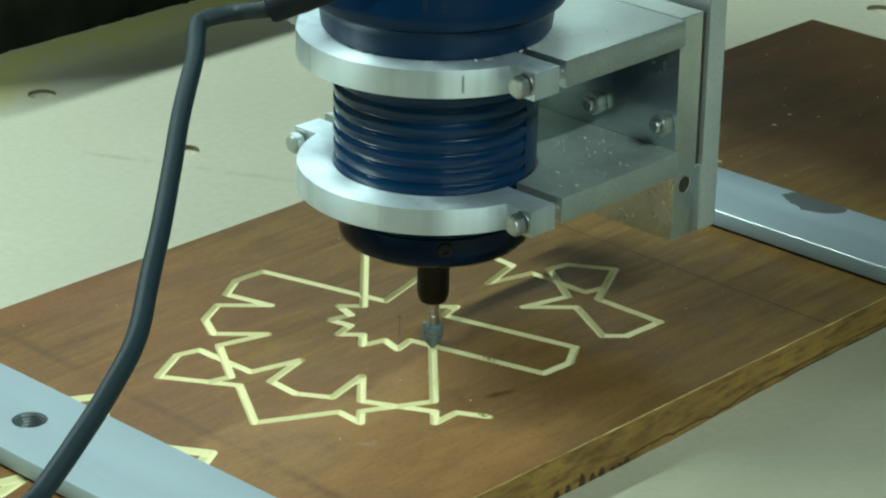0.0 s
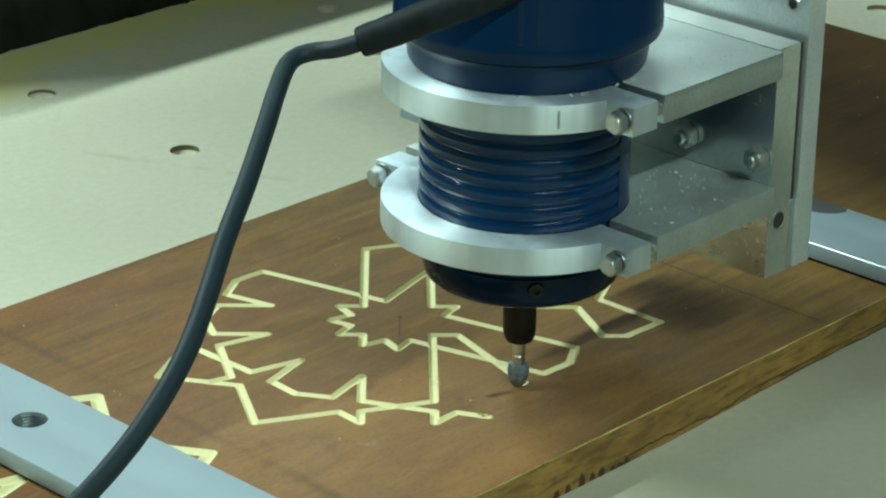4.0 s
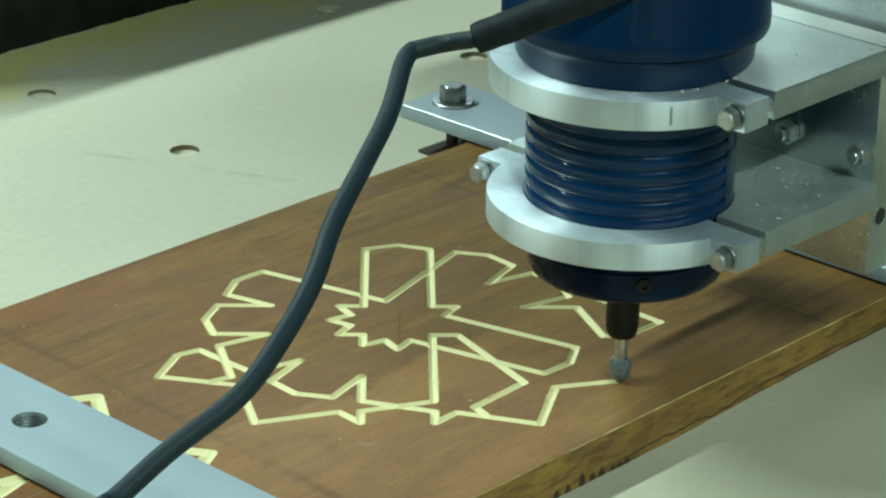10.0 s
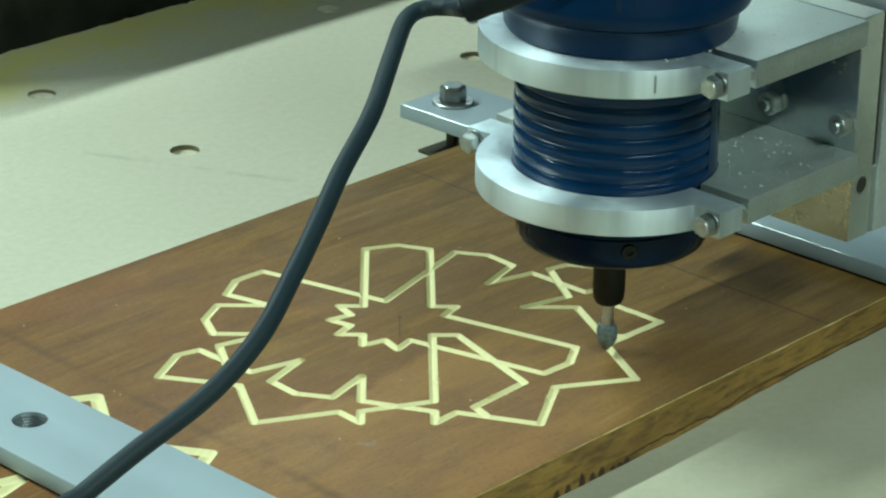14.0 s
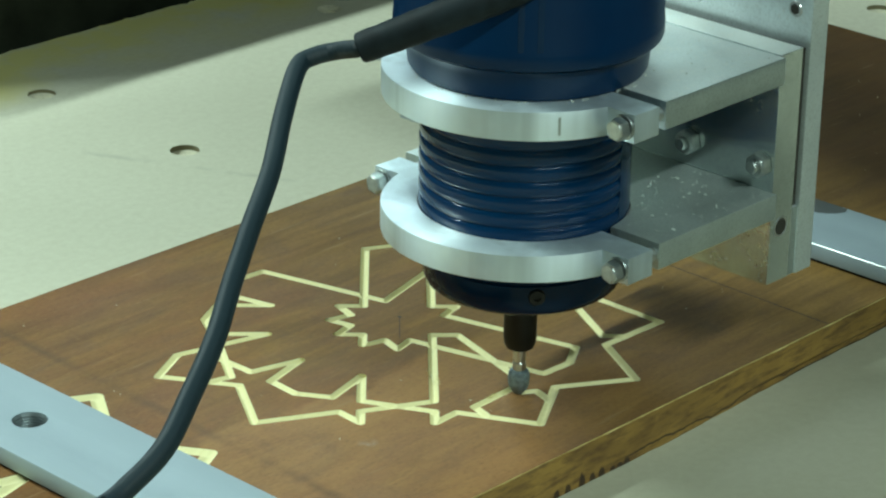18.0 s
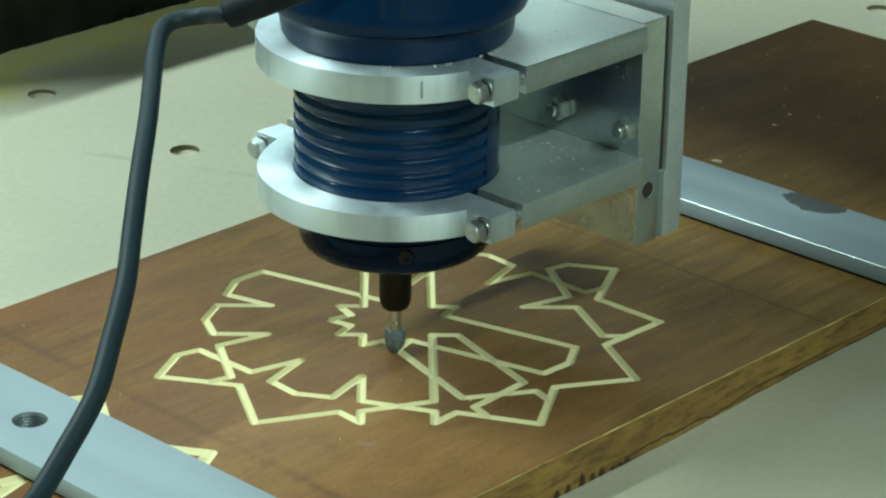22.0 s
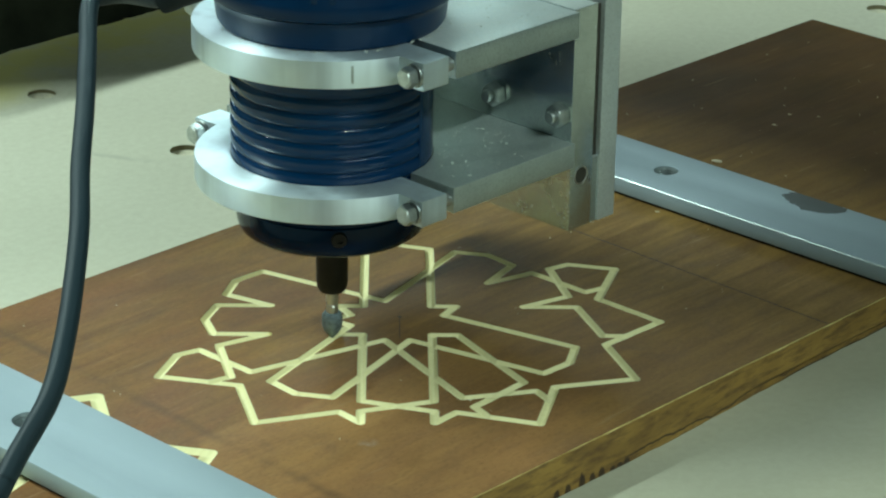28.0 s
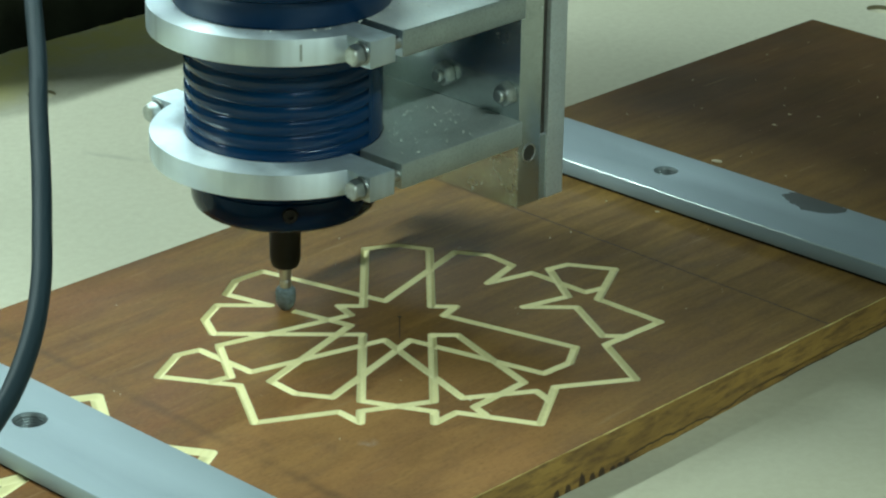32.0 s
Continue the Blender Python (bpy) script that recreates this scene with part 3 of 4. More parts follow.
structure("trim_base", block(-0.85, 1.25, -0.70, 0.60, -0.93, -0.2005, 0.002), RAIL, F, "dark steel machine base under the bed", "machine base")
structure("trim_frame", block(-0.85, 1.25, -0.70, 0.438, -0.2, -0.0405, 0.002), RAIL, F, "dark steel frame that carries the bed", "machine base")
structure("floor", block(-2.6, 2.6, -3.2, 2.6, -1.00, -0.93, 0), CONCRETE, None, "grey concrete workshop floor", "floor")
structure("ceiling", block(-2.6, 2.6, -3.2, 2.6, 2.60, 2.68, 0), WALLPAINT, None, "plain painted ceiling", "ceiling")
structure("wall_north", block(-2.6, 2.6, 2.6, 2.7, -0.93, 2.60, 0), WALLPAINT, None, "plain painted wall", "wall")
structure("wall_south", block(-2.6, 2.6, -3.3, -3.2, -0.93, 2.60, 0), WALLPAINT, None, "plain painted wall", "wall")
structure("wall_west", block(-2.7, -2.6, -3.2, 2.6, -0.93, 2.60, 0), WALLPAINT, None, "plain painted wall", "wall")
structure("wall_east", block(2.6, 2.7, -3.2, 2.6, -0.93, 2.60, 0), WALLPAINT, None, "plain painted wall", "wall")


# ---- clamping bars ----


def build_bar(x0, x1, y0, y1, holes, label, bore=0.0056, worn=False):
    turn = pose(x0, 0, 0, 0, 0, 0.87) @ pose(-x0, 0, 0)  # the bars lie a little askew
    bar = empty("clamp_bar", F @ turn, label, "clamp bar", "bars that clamp the board")
    bm = bmesh.new()
    n = 28
    outer = [(x0, y0), (x1, y0), (x1, y1), (x0, y1)]
    edges, ov = [], [bm.verts.new((x, y, 0.0088)) for x, y in outer]
    for i in range(4):
        edges.append(bm.edges.new((ov[i], ov[(i + 1) % 4])))
    for hx, hy in holes:
        hv = [bm.verts.new((hx + bore * math.cos(2 * math.pi * k / n), hy + bore * math.sin(2 * math.pi * k / n), 0.0088)) for k in range(n)]
        for k in range(n):
            edges.append(bm.edges.new((hv[k], hv[(k + 1) % n])))
    bmesh.ops.triangle_fill(bm, use_beauty=True, edges=edges, normal=(0, 0, 1))
    got = bmesh.ops.extrude_face_region(bm, geom=bm.faces[:])
    for v in got["geom"]:
        if isinstance(v, bmesh.types.BMVert):
            v.co.z = 0.0013
    sharp = [e for e in bm.edges if len(e.link_faces) == 2 and e.calc_face_angle(0) > 0.9]
    bmesh.ops.bevel(bm, geom=sharp, offset=0.0007, segments=2, affect="EDGES", profile=0.6)
    part("bar", bm, BARGREY, bar)
    # black filler added to stand in for the shade in the gap
    part("gap_strip", block(x0 + 0.0012, x1 - 0.0012, y0 + 0.001, min(y1 - 0.001, 0.1225), 0.0001, 0.0013, 0), GAP_BLACK, bar, "thin black strip standing in for the dark gap under the bar")
    # worn=True adds a pale strip in place of the arris's highlight
    if worn:
        rub = block(-0.00026, 0.00026, y0 + 0.002, y1 - 0.002, -0.00012, 0.00012, 0)
        rub.transform(pose(x0 + 0.00024, 0, 0.00856, 0, -45, 0))
        part("arris_highlight", rub, ALU_DIM, bar, "pale strip that stands in for the highlight along the arris")
    for hx, hy in holes:
        liner = part("hole_thread", lathe([(bore - 0.0002, 0.0)] + [(bore - 0.0002 - 0.0002 * (k % 2), 0.0016 + 0.0006 * k) for k in range(10)] + [(bore, 0.0082)], 32), HOLESTEEL, bar, "dull threaded hole wall")
        liner.matrix_basis = pose(hx, hy, 0)
    return bar


build_bar(0.1722, 0.2163, -0.165, 0.1675, [(0.1950, 0.0172), (0.1950, -0.148)], "blue-grey flat steel bar with a worn dark patch", worn=True)
build_bar(-0.1965, -0.1519, -0.165, 0.1655, [(-0.1750, 0.0190), (-0.1735, -0.148)], "blue-grey flat steel bar with a drilled hole across the board", 0.0066)


def hex_bolt(parent, name, m, flat=0.010, head=0.0065, washer=0.0, shank=0.0, label="", mat=None):
    r = flat / math.sqrt(3)
    bm = lathe([(0, 0), (r * 0.995, 0), (r, 0.0004), (r, head - 0.0011), (r * 0.84, head), (0, head)], 6)
    bmesh.ops.bevel(bm, geom=[e for e in bm.edges if e.calc_face_angle(0) > 0.5], offset=0.0004, segments=2, affect="EDGES")
    if washer:
        join(bm, lathe([(0, -0.0004), (washer * 0.97, -0.0004), (washer, -0.0008), (washer, -0.0014), (0, -0.0014)], 40))
    if shank:
        join(bm, lathe([(0, head), (flat * 0.29, head), (flat * 0.29, head + shank - 0.0006), (flat * 0.24, head + shank), (0, head + shank)], 20))
    ob = part(name, bm, mat or STEEL, parent, label)
    ob.matrix_basis = m
    return ob


for x, y in ((0.1890, 0.1500), (-0.1765, 0.148)):
    bolt = empty("hex_bolt", F @ pose(x, y, 0.0103), "dull grey flanged hex bolt holding the clamp bar", "bolt", "bolts of the clamp bars")
    hex_bolt(bolt, "head", pose(0, 0, 0.0004, 0, 0, 12), 0.0118, 0.0078, mat=DARKBOLT)
    part("washer", lathe([(0, 0.0004), (0.0064, 0.0004), (0.0100, 0.0002), (0.0104, -0.0003), (0.0104, -0.0014), (0, -0.0014)], 40), DULLSTEEL, bolt, "round steel washer")
    part("shank", lathe([(0, -0.0015), (0.0030, -0.0015), (0.0030, -0.0250), (0, -0.0250)], 20), DARK_BROWN, bolt)
for x in (0.178, -0.192):
    shim = tagged(new("dark_strip", mesh_of("dark_strip", block(0, 0.027, 0.1245, 0.163, 0, 0.0016, 0.0004), DARK_BROWN)), "thin dark strip on the bed under the bar's end", "shim", "shims under the bars")
    shim.matrix_basis = F @ pose(x, 0, ZBED)

# ---- the spindle carriage ----
TOOL = empty("spindle_carriage", F.copy(), "blue router spindle clamped in bright aluminium rings on a milled bracket", "router")
Z1, Z2, Z3, Z4 = 0.0708, 0.0813, 0.1255, 0.1365  # lower and upper clamp rings


def build_spindle():
    prof = [(0.0385, Z2 - 0.006)]
    z = Z2 - 0.0020
    while z < Z3 + 0.001:
        prof += [(0.0392, z), (0.0392, z + 0.0003)] + [(0.0393 + 0.0009 * math.sin(radians(a)), z + 0.0032 - 0.0028 * math.cos(radians(a))) for a in range(0, 181, 10)]
        z += 0.0061
    prof += [(0.0385, Z4)]
    part("ribbed_barrel", lathe(prof, 120), BLUE, TOOL, "dark blue enamelled barrel with cooling ribs")
    part("smooth_pad", lathe([(0.0380, Z2 + 0.0003), (0.0402, Z2 + 0.0003), (0.0402, Z3 - 0.0003), (0.0380, Z3 - 0.0003)], 24, -76, -30), BLUE, TOOL, "smooth blue pad between the rib ends")
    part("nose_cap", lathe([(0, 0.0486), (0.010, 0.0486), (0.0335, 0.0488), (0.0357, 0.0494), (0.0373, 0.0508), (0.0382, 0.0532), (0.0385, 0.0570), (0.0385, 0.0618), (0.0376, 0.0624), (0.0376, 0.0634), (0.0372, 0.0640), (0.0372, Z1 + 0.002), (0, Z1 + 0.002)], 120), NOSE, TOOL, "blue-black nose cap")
    a = radians(-129.5)
    sock = part("socket_screw", lathe([(0, 0.0002), (0.0014, 0.0002), (0.0014, 0.0012), (0.0028, 0.0012), (0.0032, 0.0004), (0.0032, -0.004), (0, -0.004)], 20), BLACKCAP, TOOL, "small dark socket screw")
    sock.matrix_basis = Matrix.Translation((0.0385 * math.cos(a), 0.0385 * math.sin(a), 0.0580)) @ Matrix.Rotation(a, 4, "Z") @ pose(0, 0, 0, 0, 90, 0)
    part("motor_lip", lathe([(0.040, Z4 + 0.0004), (0.0438, Z4 + 0.0004), (0.0448, Z4 + 0.002), (0.0456, Z4 + 0.0085), (0.0462, Z4 + 0.0105), (0.0476, Z4 + 0.0120), (0.040, Z4 + 0.0125)], 120), HOUSING, TOOL)
    body = part("motor_body", lathe([(0.040, 0.1488), (0.0478, 0.1488), (0.0496, 0.1498), (0.0503, 0.1515), (0.0503, 0.1560), (0.0500, 0.1565), (0.0500, 0.290), (0.046, 0.298), (0, 0.298)], 120), HOUSING, TOOL, "dark blue motor housing")
    for deg in (-141, -133):
        bm = block(0.0492, 0.05010, -0.0011, 0.0011, 0.157, 0.285, 0.00004)
        ridge = part("housing_ridge", bm, HOUSING, body)
        ridge.matrix_basis = pose(0, 0, 0, 0, 0, deg)
    part("collet_nut", lathe([(0, 0.0194), (0.0042, 0.0194), (0.0054, 0.0202), (0.0062, 0.0222), (0.0065, 0.0250), (0.0065, 0.0490), (0, 0.0490)], 48), BLACKCAP, TOOL, "black collet nut")
    part("cutter_shank", lathe([(0, 0.0070), (0.0024, 0.0070), (0.0025, 0.0100), (0.0025, 0.0132), (0.0022, 0.0136), (0.0022, 0.0144), (0.0025, 0.0148), (0.0025, 0.0200), (0, 0.0200)], 28), STEEL, TOOL, "bright steel cutter shank")
    bit = bmesh.new()
    prof = [(0, -0.0016), (0.0006, -0.0014), (0.0034, 0.0020), (0.0041, 0.0040), (0.0043, 0.0070), (0.0041, 0.0088), (0.0036, 0.0098), (0.0026, 0.0102), (0, 0.0102)]
    lathe(prof, 40, bm=bit)
    part("cutter_head", bit, CARBIDE, TOOL, "dull grey engraving cutter head")


build_spindle()


def ring_half(z0, z1):
    """Front half of a clamp: half ring with a square ear at each end."""
    ri, ro, ear, flat = 0.0404, 0.0545, 0.0650, -0.0015
    a_end = math.degrees(math.asin(flat / ri))
    inner = [(ri * math.cos(radians(a)), ri * math.sin(radians(a))) for a in np.linspace(-90 + a_end, -270 - a_end, 72)]
    # outline: along the ear at +y, over the outer arc, to the ear at -y, and back inside
    face = -0.0150
    arc0 = math.degrees(math.acos(face / ro))
    outer = [(ro * math.cos(radians(a)), ro * math.sin(radians(a))) for a in np.linspace(arc0, 360 - arc0, 72)]
    pts = [(flat, ear), (face, ear)] + outer + [(face, -ear), (flat, -ear)] + [(min(x, flat), y) for x, y in inner]
    return prism(pts, z0, z1, 0.0005)


def arm_plate(z0, z1):
    """Rear half of a clamp, one with the arm that runs back to the bracket."""
    ri, x0, x1, w = 0.0404, 0.0040, 0.0740, 0.0635
    a0 = math.degrees(math.acos(x0 / ri))
    arc = [(ri * math.cos(radians(a)), ri * math.sin(radians(a))) for a in np.linspace(-a0, a0, 48)]
    return prism([(x0, w + 0.0035), (x1, w + 0.0035), (x1, -w), (x0, -w)] + arc, z0, z1, 0.0006)


def build_bracket():
    for z0, z1 in ((Z1, Z2), (Z3, Z4)):
        ring = part("clamp_ring", ring_half(z0, z1), ALU_RING, TOOL, "turned aluminium half ring with bolt ears")
        part("clamp_arm", arm_plate(z0, z1), ALU if z0 > 0.1 else ALU_DIM, TOOL, "thick milled aluminium arm, dusted with fine chips")
        zm = (z0 + z1) / 2
        for s in (-1, 1):
            hex_bolt(ring, "clamp_bolt", pose(-0.0166, s * 0.0605, zm, 0, -90, 0) @ pose(0, 0, 0, 0, 0, 15), 0.0078, 0.0044, washer=0.0047, mat=DULLSTEEL)
            pin = part("clamp_stud", lathe([(0, 0), (0.0028, 0), (0.0028, 0.0060), (0, 0.0060)], 16), STEEL, ring)
            pin.matrix_basis = pose(-0.0017, s * 0.0600, zm, 0, 90, 0)
    for deg, w in ((-125.5, 0.0007),):
        part("nick", lathe([(0.0540, Z3 + 0.0022), (0.05455, Z3 + 0.0022), (0.05455, Z4 - 0.0020), (0.0540, Z4 - 0.0020)], 2, deg - w * 700, deg + w * 700), HOLESTEEL, TOOL, "dark vertical nick in the ring")
    rnd = random.Random(23)
    chips = bmesh.new()
    for k in range(520):
        x, y, z = rnd.uniform(0.008, 0.072), rnd.uniform(-0.062, 0.03), Z2 if k % 3 else Z4
        if math.hypot(x, y) < (0.043 if z == Z2 else 0.052):
            continue
        s = rnd.choice((0.0001, 0.0001, 0.00013, 0.00016, 0.0002, 0.0003, 0.0004))
        c = bmesh.new()
        bmesh.ops.create_icosphere(c, subdivisions=1, radius=s)
        join(chips, c, pose(x, y, z + s * 0.25, rnd.uniform(0, 90), 0, rnd.uniform(0, 180)) @ Matrix.Diagonal((1.5, 0.9, 0.6, 1)))
    for k in range(70):
        a, s = radians(rnd.uniform(95, 330)), rnd.choice((0.0002, 0.0003, 0.00045))
        r = 0.0440 + abs(rnd.gauss(0, 0.0012))
        c = bmesh.new()
        bmesh.ops.create_icosphere(c, subdivisions=1, radius=s)
        join(chips, c, pose(r * math.cos(a), r * math.sin(a), Z4 + s * 0.3, rnd.uniform(0, 90), 0, rnd.uniform(0, 180)) @ Matrix.Diagonal((1.6, 0.9, 0.7, 1)))
    tagged(part("chip_dust", chips, CHIPS, TOOL), "bright metal chips lying on the arms", kind="stuff")
    w = 0.0615
    front = block(0.0740, 0.0876, -w, w, 0.0424, Z4 + 0.0004, 0.0006)
    part("bracket_plate", front, ALU_POLISHED, TOOL, "milled aluminium bracket plate")
    back = block(0.0914, 0.1018, -w - 0.0005, w + 0.0005, 0.0424, 0.450, 0.0008)
    part("slide_plate", back, ALU_BRIGHT, TOOL, "tall aluminium slide plate")
    part("spacer_plate", block(0.0877, 0.0913, -w + 0.0003, w - 0.0003, 0.0426, 0.0710, 0), ALU, TOOL)
    # blackened filler: its colour stands in for the shade in the slot
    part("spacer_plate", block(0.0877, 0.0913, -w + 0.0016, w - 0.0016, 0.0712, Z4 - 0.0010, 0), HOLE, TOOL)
    for y in (-0.0555, -0.0205, 0.0205, 0.0555):
        hex_bolt(TOOL, "lock_nut", pose(0.0740, y, 0.0918, 0, -90, 0) @ pose(0, 0, 0, 0, 0, 10), 0.0092, 0.0046, washer=0.0, shank=0.0026, label="dull zinc lock nut on a threaded end", mat=DULLSTEEL)
    hole = part("side_hole", lathe([(0, 0.0), (0.0034, 0.0), (0.0034, -0.0004), (0, -0.0004)], 28), HOLE, TOOL, "dark drilled hole")
    hole.matrix_basis = pose(0.0805, -w - 0.00015, 0.0655, 90, 0, 0)
    part("hole_rim", lathe([(0.0034, -0.0003), (0.0034, 0.00005), (0.0036, 0.0002), (0.0040, 0.0001), (0.0041, -0.0003)], 28), STEEL, hole, "bright chamfer of the hole")
    for y, z in ((-0.0540, 0.1495), (-0.0215, 0.1490), (0.0215, 0.1490), (0.0540, 0.1495)):
        sc = part("socket_screw", lathe([(0, -0.002), (0.0016, -0.002), (0.0016, 0.0006), (0.0028, 0.0006), (0.0031, 0.0002), (0.0031, -0.003), (0, -0.003)], 20), STEEL, TOOL, "recessed socket screw")
        sc.matrix_basis = pose(0.0914, y, z, 0, -90, 0)
        part("socket", lathe([(0, 0.0008), (0.0021, 0.0008), (0.0023, 0.0004)], 6), HOLE, sc, "dark hexagon socket")
    # lower corner of a tilted cover plate over the slide
    cover = part("cover_plate", prism([(0, 0), (0.060, 0), (0.060, 0.060), (0, 0.060)], 0, 0.0025, 0.0003), ALU_BRIGHT, TOOL, "tilted square aluminium cover plate")
    a = radians(48)
    cover.matrix_basis = Matrix(((0, 0, -1, 0.0911), (-math.cos(a), math.sin(a), 0, -0.0090), (math.sin(a), math.cos(a), 0, 0.1420), (0, 0, 0, 1)))
build_bracket()

# unseen gantry that carries the slide along the bed, added for its shade
GANTRY = empty("gantry", F.copy(), "unseen dark gantry with one upright and a cross beam, added for its shade", "gantry")
part("side_plate", block(-0.055, 0.198, -0.612, -0.600, -0.017, 0.300, 0.001), RAIL, GANTRY)
part("cross_beam", block(0.105, 0.165, -0.600, 0.400, 0.262, 0.450, 0.002), ALU, GANTRY, "unseen square aluminium cross beam, added to shade the far board")

# cable sleeve and the second lead on the motor
UNTURN = F.inverted().to_3x3()
SLEEVE_END = Vector((-0.0612, -0.0560, 0.1606))


def tool_space(p):
    return UNTURN @ Vector(p)


SLEEVE_WAY = [tool_space(p) for p in spline([(0.002, -0.0400, 0.1850), (-0.004, -0.0490, 0.1832), (-0.020, -0.0562, 0.1776), (-0.042, -0.0572, 0.1687), SLEEVE_END], 8)]
SLEEVE_R = [0.0076 - 0.0020 * (i / (len(SLEEVE_WAY) - 1)) ** 0.8 + 0.00012 * math.sin(i * 1.9) for i in range(len(SLEEVE_WAY))]
SLEEVE_TIP = (SLEEVE_WAY[-1] - SLEEVE_WAY[-2]).normalized()
sleeve = part("cable_sleeve", tube(SLEEVE_WAY + [SLEEVE_WAY[-1] + SLEEVE_TIP * d for d in (0.0006, -0.0004, -0.0060)], SLEEVE_R + [0.0051, 0.0046, 0.0044], 28), SLEEVE, TOOL, "thick dusty black heat-shrink sleeve with an open end")
part("sleeve_bore", tube([SLEEVE_WAY[-1] + SLEEVE_TIP * d for d in (-0.0008, -0.0050)], 0.00455, 24), RAIL, sleeve)
part("lead_loop", tube([tool_space(p) for p in spline([(-0.094, 0.030, 0.187), (-0.091, 0.030, 0.161), (-0.073, 0.030, 0.1540), (-0.055, 0.028, 0.1575), (-0.040, 0.022, 0.172)], 8)], 0.0032, 14), RUBBER, TOOL, "thin black lead in a loop")

# ---- the cable: short rigid links that follow its curve ----
CABLE = empty("power_cable", Matrix.Identity(4), "black rubber power cable hanging from the motor", "cable")
LINK, LINKS = 0.0034, 112


def build_links():
    h, n = LINK / 2 + 0.0007, 28
    bm = bmesh.new()
    shape = []
    for k in range(n):
        a = 2 * math.pi * k / n
        r = 0.00335 - 0.00028 * math.exp(-(math.sin(a) / 0.30) ** 2) + 0.00008 * math.cos(4 * a)
        shape.append((r * math.sin(a), r * math.cos(a)))
    rings = [[bm.verts.new((x * f, y * f, z)) for x, y in shape] for f, z in ((0.96, -h), (1, -h + 0.0002), (1, h - 0.0002), (0.96, h))]
    for p, q in zip(rings, rings[1:]):
        for k in range(n):
            bm.faces.new((p[k], p[(k + 1) % n], q[(k + 1) % n], q[k]))
    bm.faces.new(rings[0])
    bm.faces.new(rings[-1])
    me = mesh_of("cable_link", bm, RUBBER)
    out = []
    for i in range(LINKS):
        ob = new("cable_link", me)
        ob.parent = CABLE
        out.append(ob)
    return out


LINKOBS = build_links()
CABLE_ROWS = {}


def tool_at(t):
    """The carriage's place in the world at t seconds."""
    p = WAY[-1][1]
    for (t0, a, _), (t1, b, _) in zip(WAY, WAY[1:]):
        if t0 <= t <= t1:
            p = a + (b - a) * ((t - t0) / (t1 - t0))
            break
    z = 0.0
    for (t0, a), (t1, b) in zip(LIFT, LIFT[1:]):
        if t0 <= t <= t1:
            z = a + (b - a) * ((t - t0) / (t1 - t0))
    w = F.to_3x3() @ Vector(p)
    return Vector((w.x, w.y, z))


def even(curve, step, count):
    """Points at even steps along a curve."""
    out, acc = [], 0.0
    for p, q in zip(curve, curve[1:]):
        ln = (q - p).length
        while len(out) < count and acc + ln >= len(out) * step:
            out.append(p + (q - p) * ((len(out) * step - acc) / ln))
        acc += ln
    return out


def cable_at(t, *mm):
    """The cable's curve at t seconds: points in millimetres after the sleeve's end. What is kept is the part that the carriage does not drag along."""
    start = tool_at(t) + SLEEVE_END
    curve = spline([start + Vector((0.0085, 0.0, 0.0035)), start] + [Vector(p) / 1000 for p in mm], 24)
    last = (curve[-1] - curve[-6]).normalized()
    last.z *= 0.3
    curve += [curve[-1] + last * 0.02 * k for k in range(1, 16)]
    CABLE_ROWS[t] = [p - tool_at(t) * pull(i) for i, p in enumerate(even(curve, LINK, LINKS + 1))]


def pull(i):
    """How far a point of the cable follows the carriage."""
    return max(0.0, 1.0 - i / 76) ** 1.5


def cable_poses(t):
    """Poses of all links at t seconds, between the two nearest known curves."""
    times = sorted(CABLE_ROWS)
    t1 = min([k for k in times if k >= t])
    t0 = max([k for k in times if k <= t])
    f = 0.0 if t1 == t0 else (t - t0) / (t1 - t0)
    pts = [a.lerp(b, f) + tool_at(t) * pull(i) for i, (a, b) in enumerate(zip(CABLE_ROWS[t0], CABLE_ROWS[t1]))]
    rows = []
    for p, q in zip(pts, pts[1:]):
        d = (q - p).normalized()
        side = d.cross(Vector((0.35, 0.0, 1.0))).normalized()
        rows.append(Matrix.Translation((p + q) / 2) @ Matrix((side, d.cross(side), d)).transposed().to_4x4())
    return rows


cable_at(0.0, (-58, -70, 156), (-69, -70, 154), (-74, -74, 152), (-74, -95, 147), (-76, -134, 140), (-77, -168, 132), (-78, -199, 125), (-80, -227, 117), (-82, -253, 109), (-89, -276, 101), (-98, -298, 93), (-106, -314, 86))
cable_at(1.0, (-48, -63, 156), (-58, -58, 154), (-64, -66, 152), (-66, -93, 147), (-68, -132, 139), (-69, -167, 132), (-71, -199, 124), (-73, -227, 117), (-77, -253, 109), (-86, -277, 101), (-96, -299, 93), (-106, -316, 87))
cable_at(2.0, (-37, -77, 156), (-47, -77, 154), (-53, -82, 152), (-55, -97, 148), (-58, -136, 141), (-61, -171, 133), (-64, -202, 126), (-67, -230, 118), (-71, -255, 110), (-79, -279, 102), (-90, -300, 94), (-101, -317, 88))
cable_at(3.0, (-28, -95, 156), (-36, -95, 154), (-43, -100, 152), (-46, -123, 147), (-48, -141, 143), (-53, -175, 135), (-57, -206, 127), (-61, -233, 119), (-66, -258, 111), (-74, -281, 103), (-84, -302, 95), (-95, -318, 88))
cable_at(3.5, (-22, -104, 156), (-31, -101, 154), (-38, -106, 152), (-42, -125, 147), (-44, -143, 144), (-49, -177, 136), (-54, -207, 128), (-58, -234, 120), (-63, -259, 112), (-71, -282, 104), (-82, -303, 95), (-92, -319, 89))
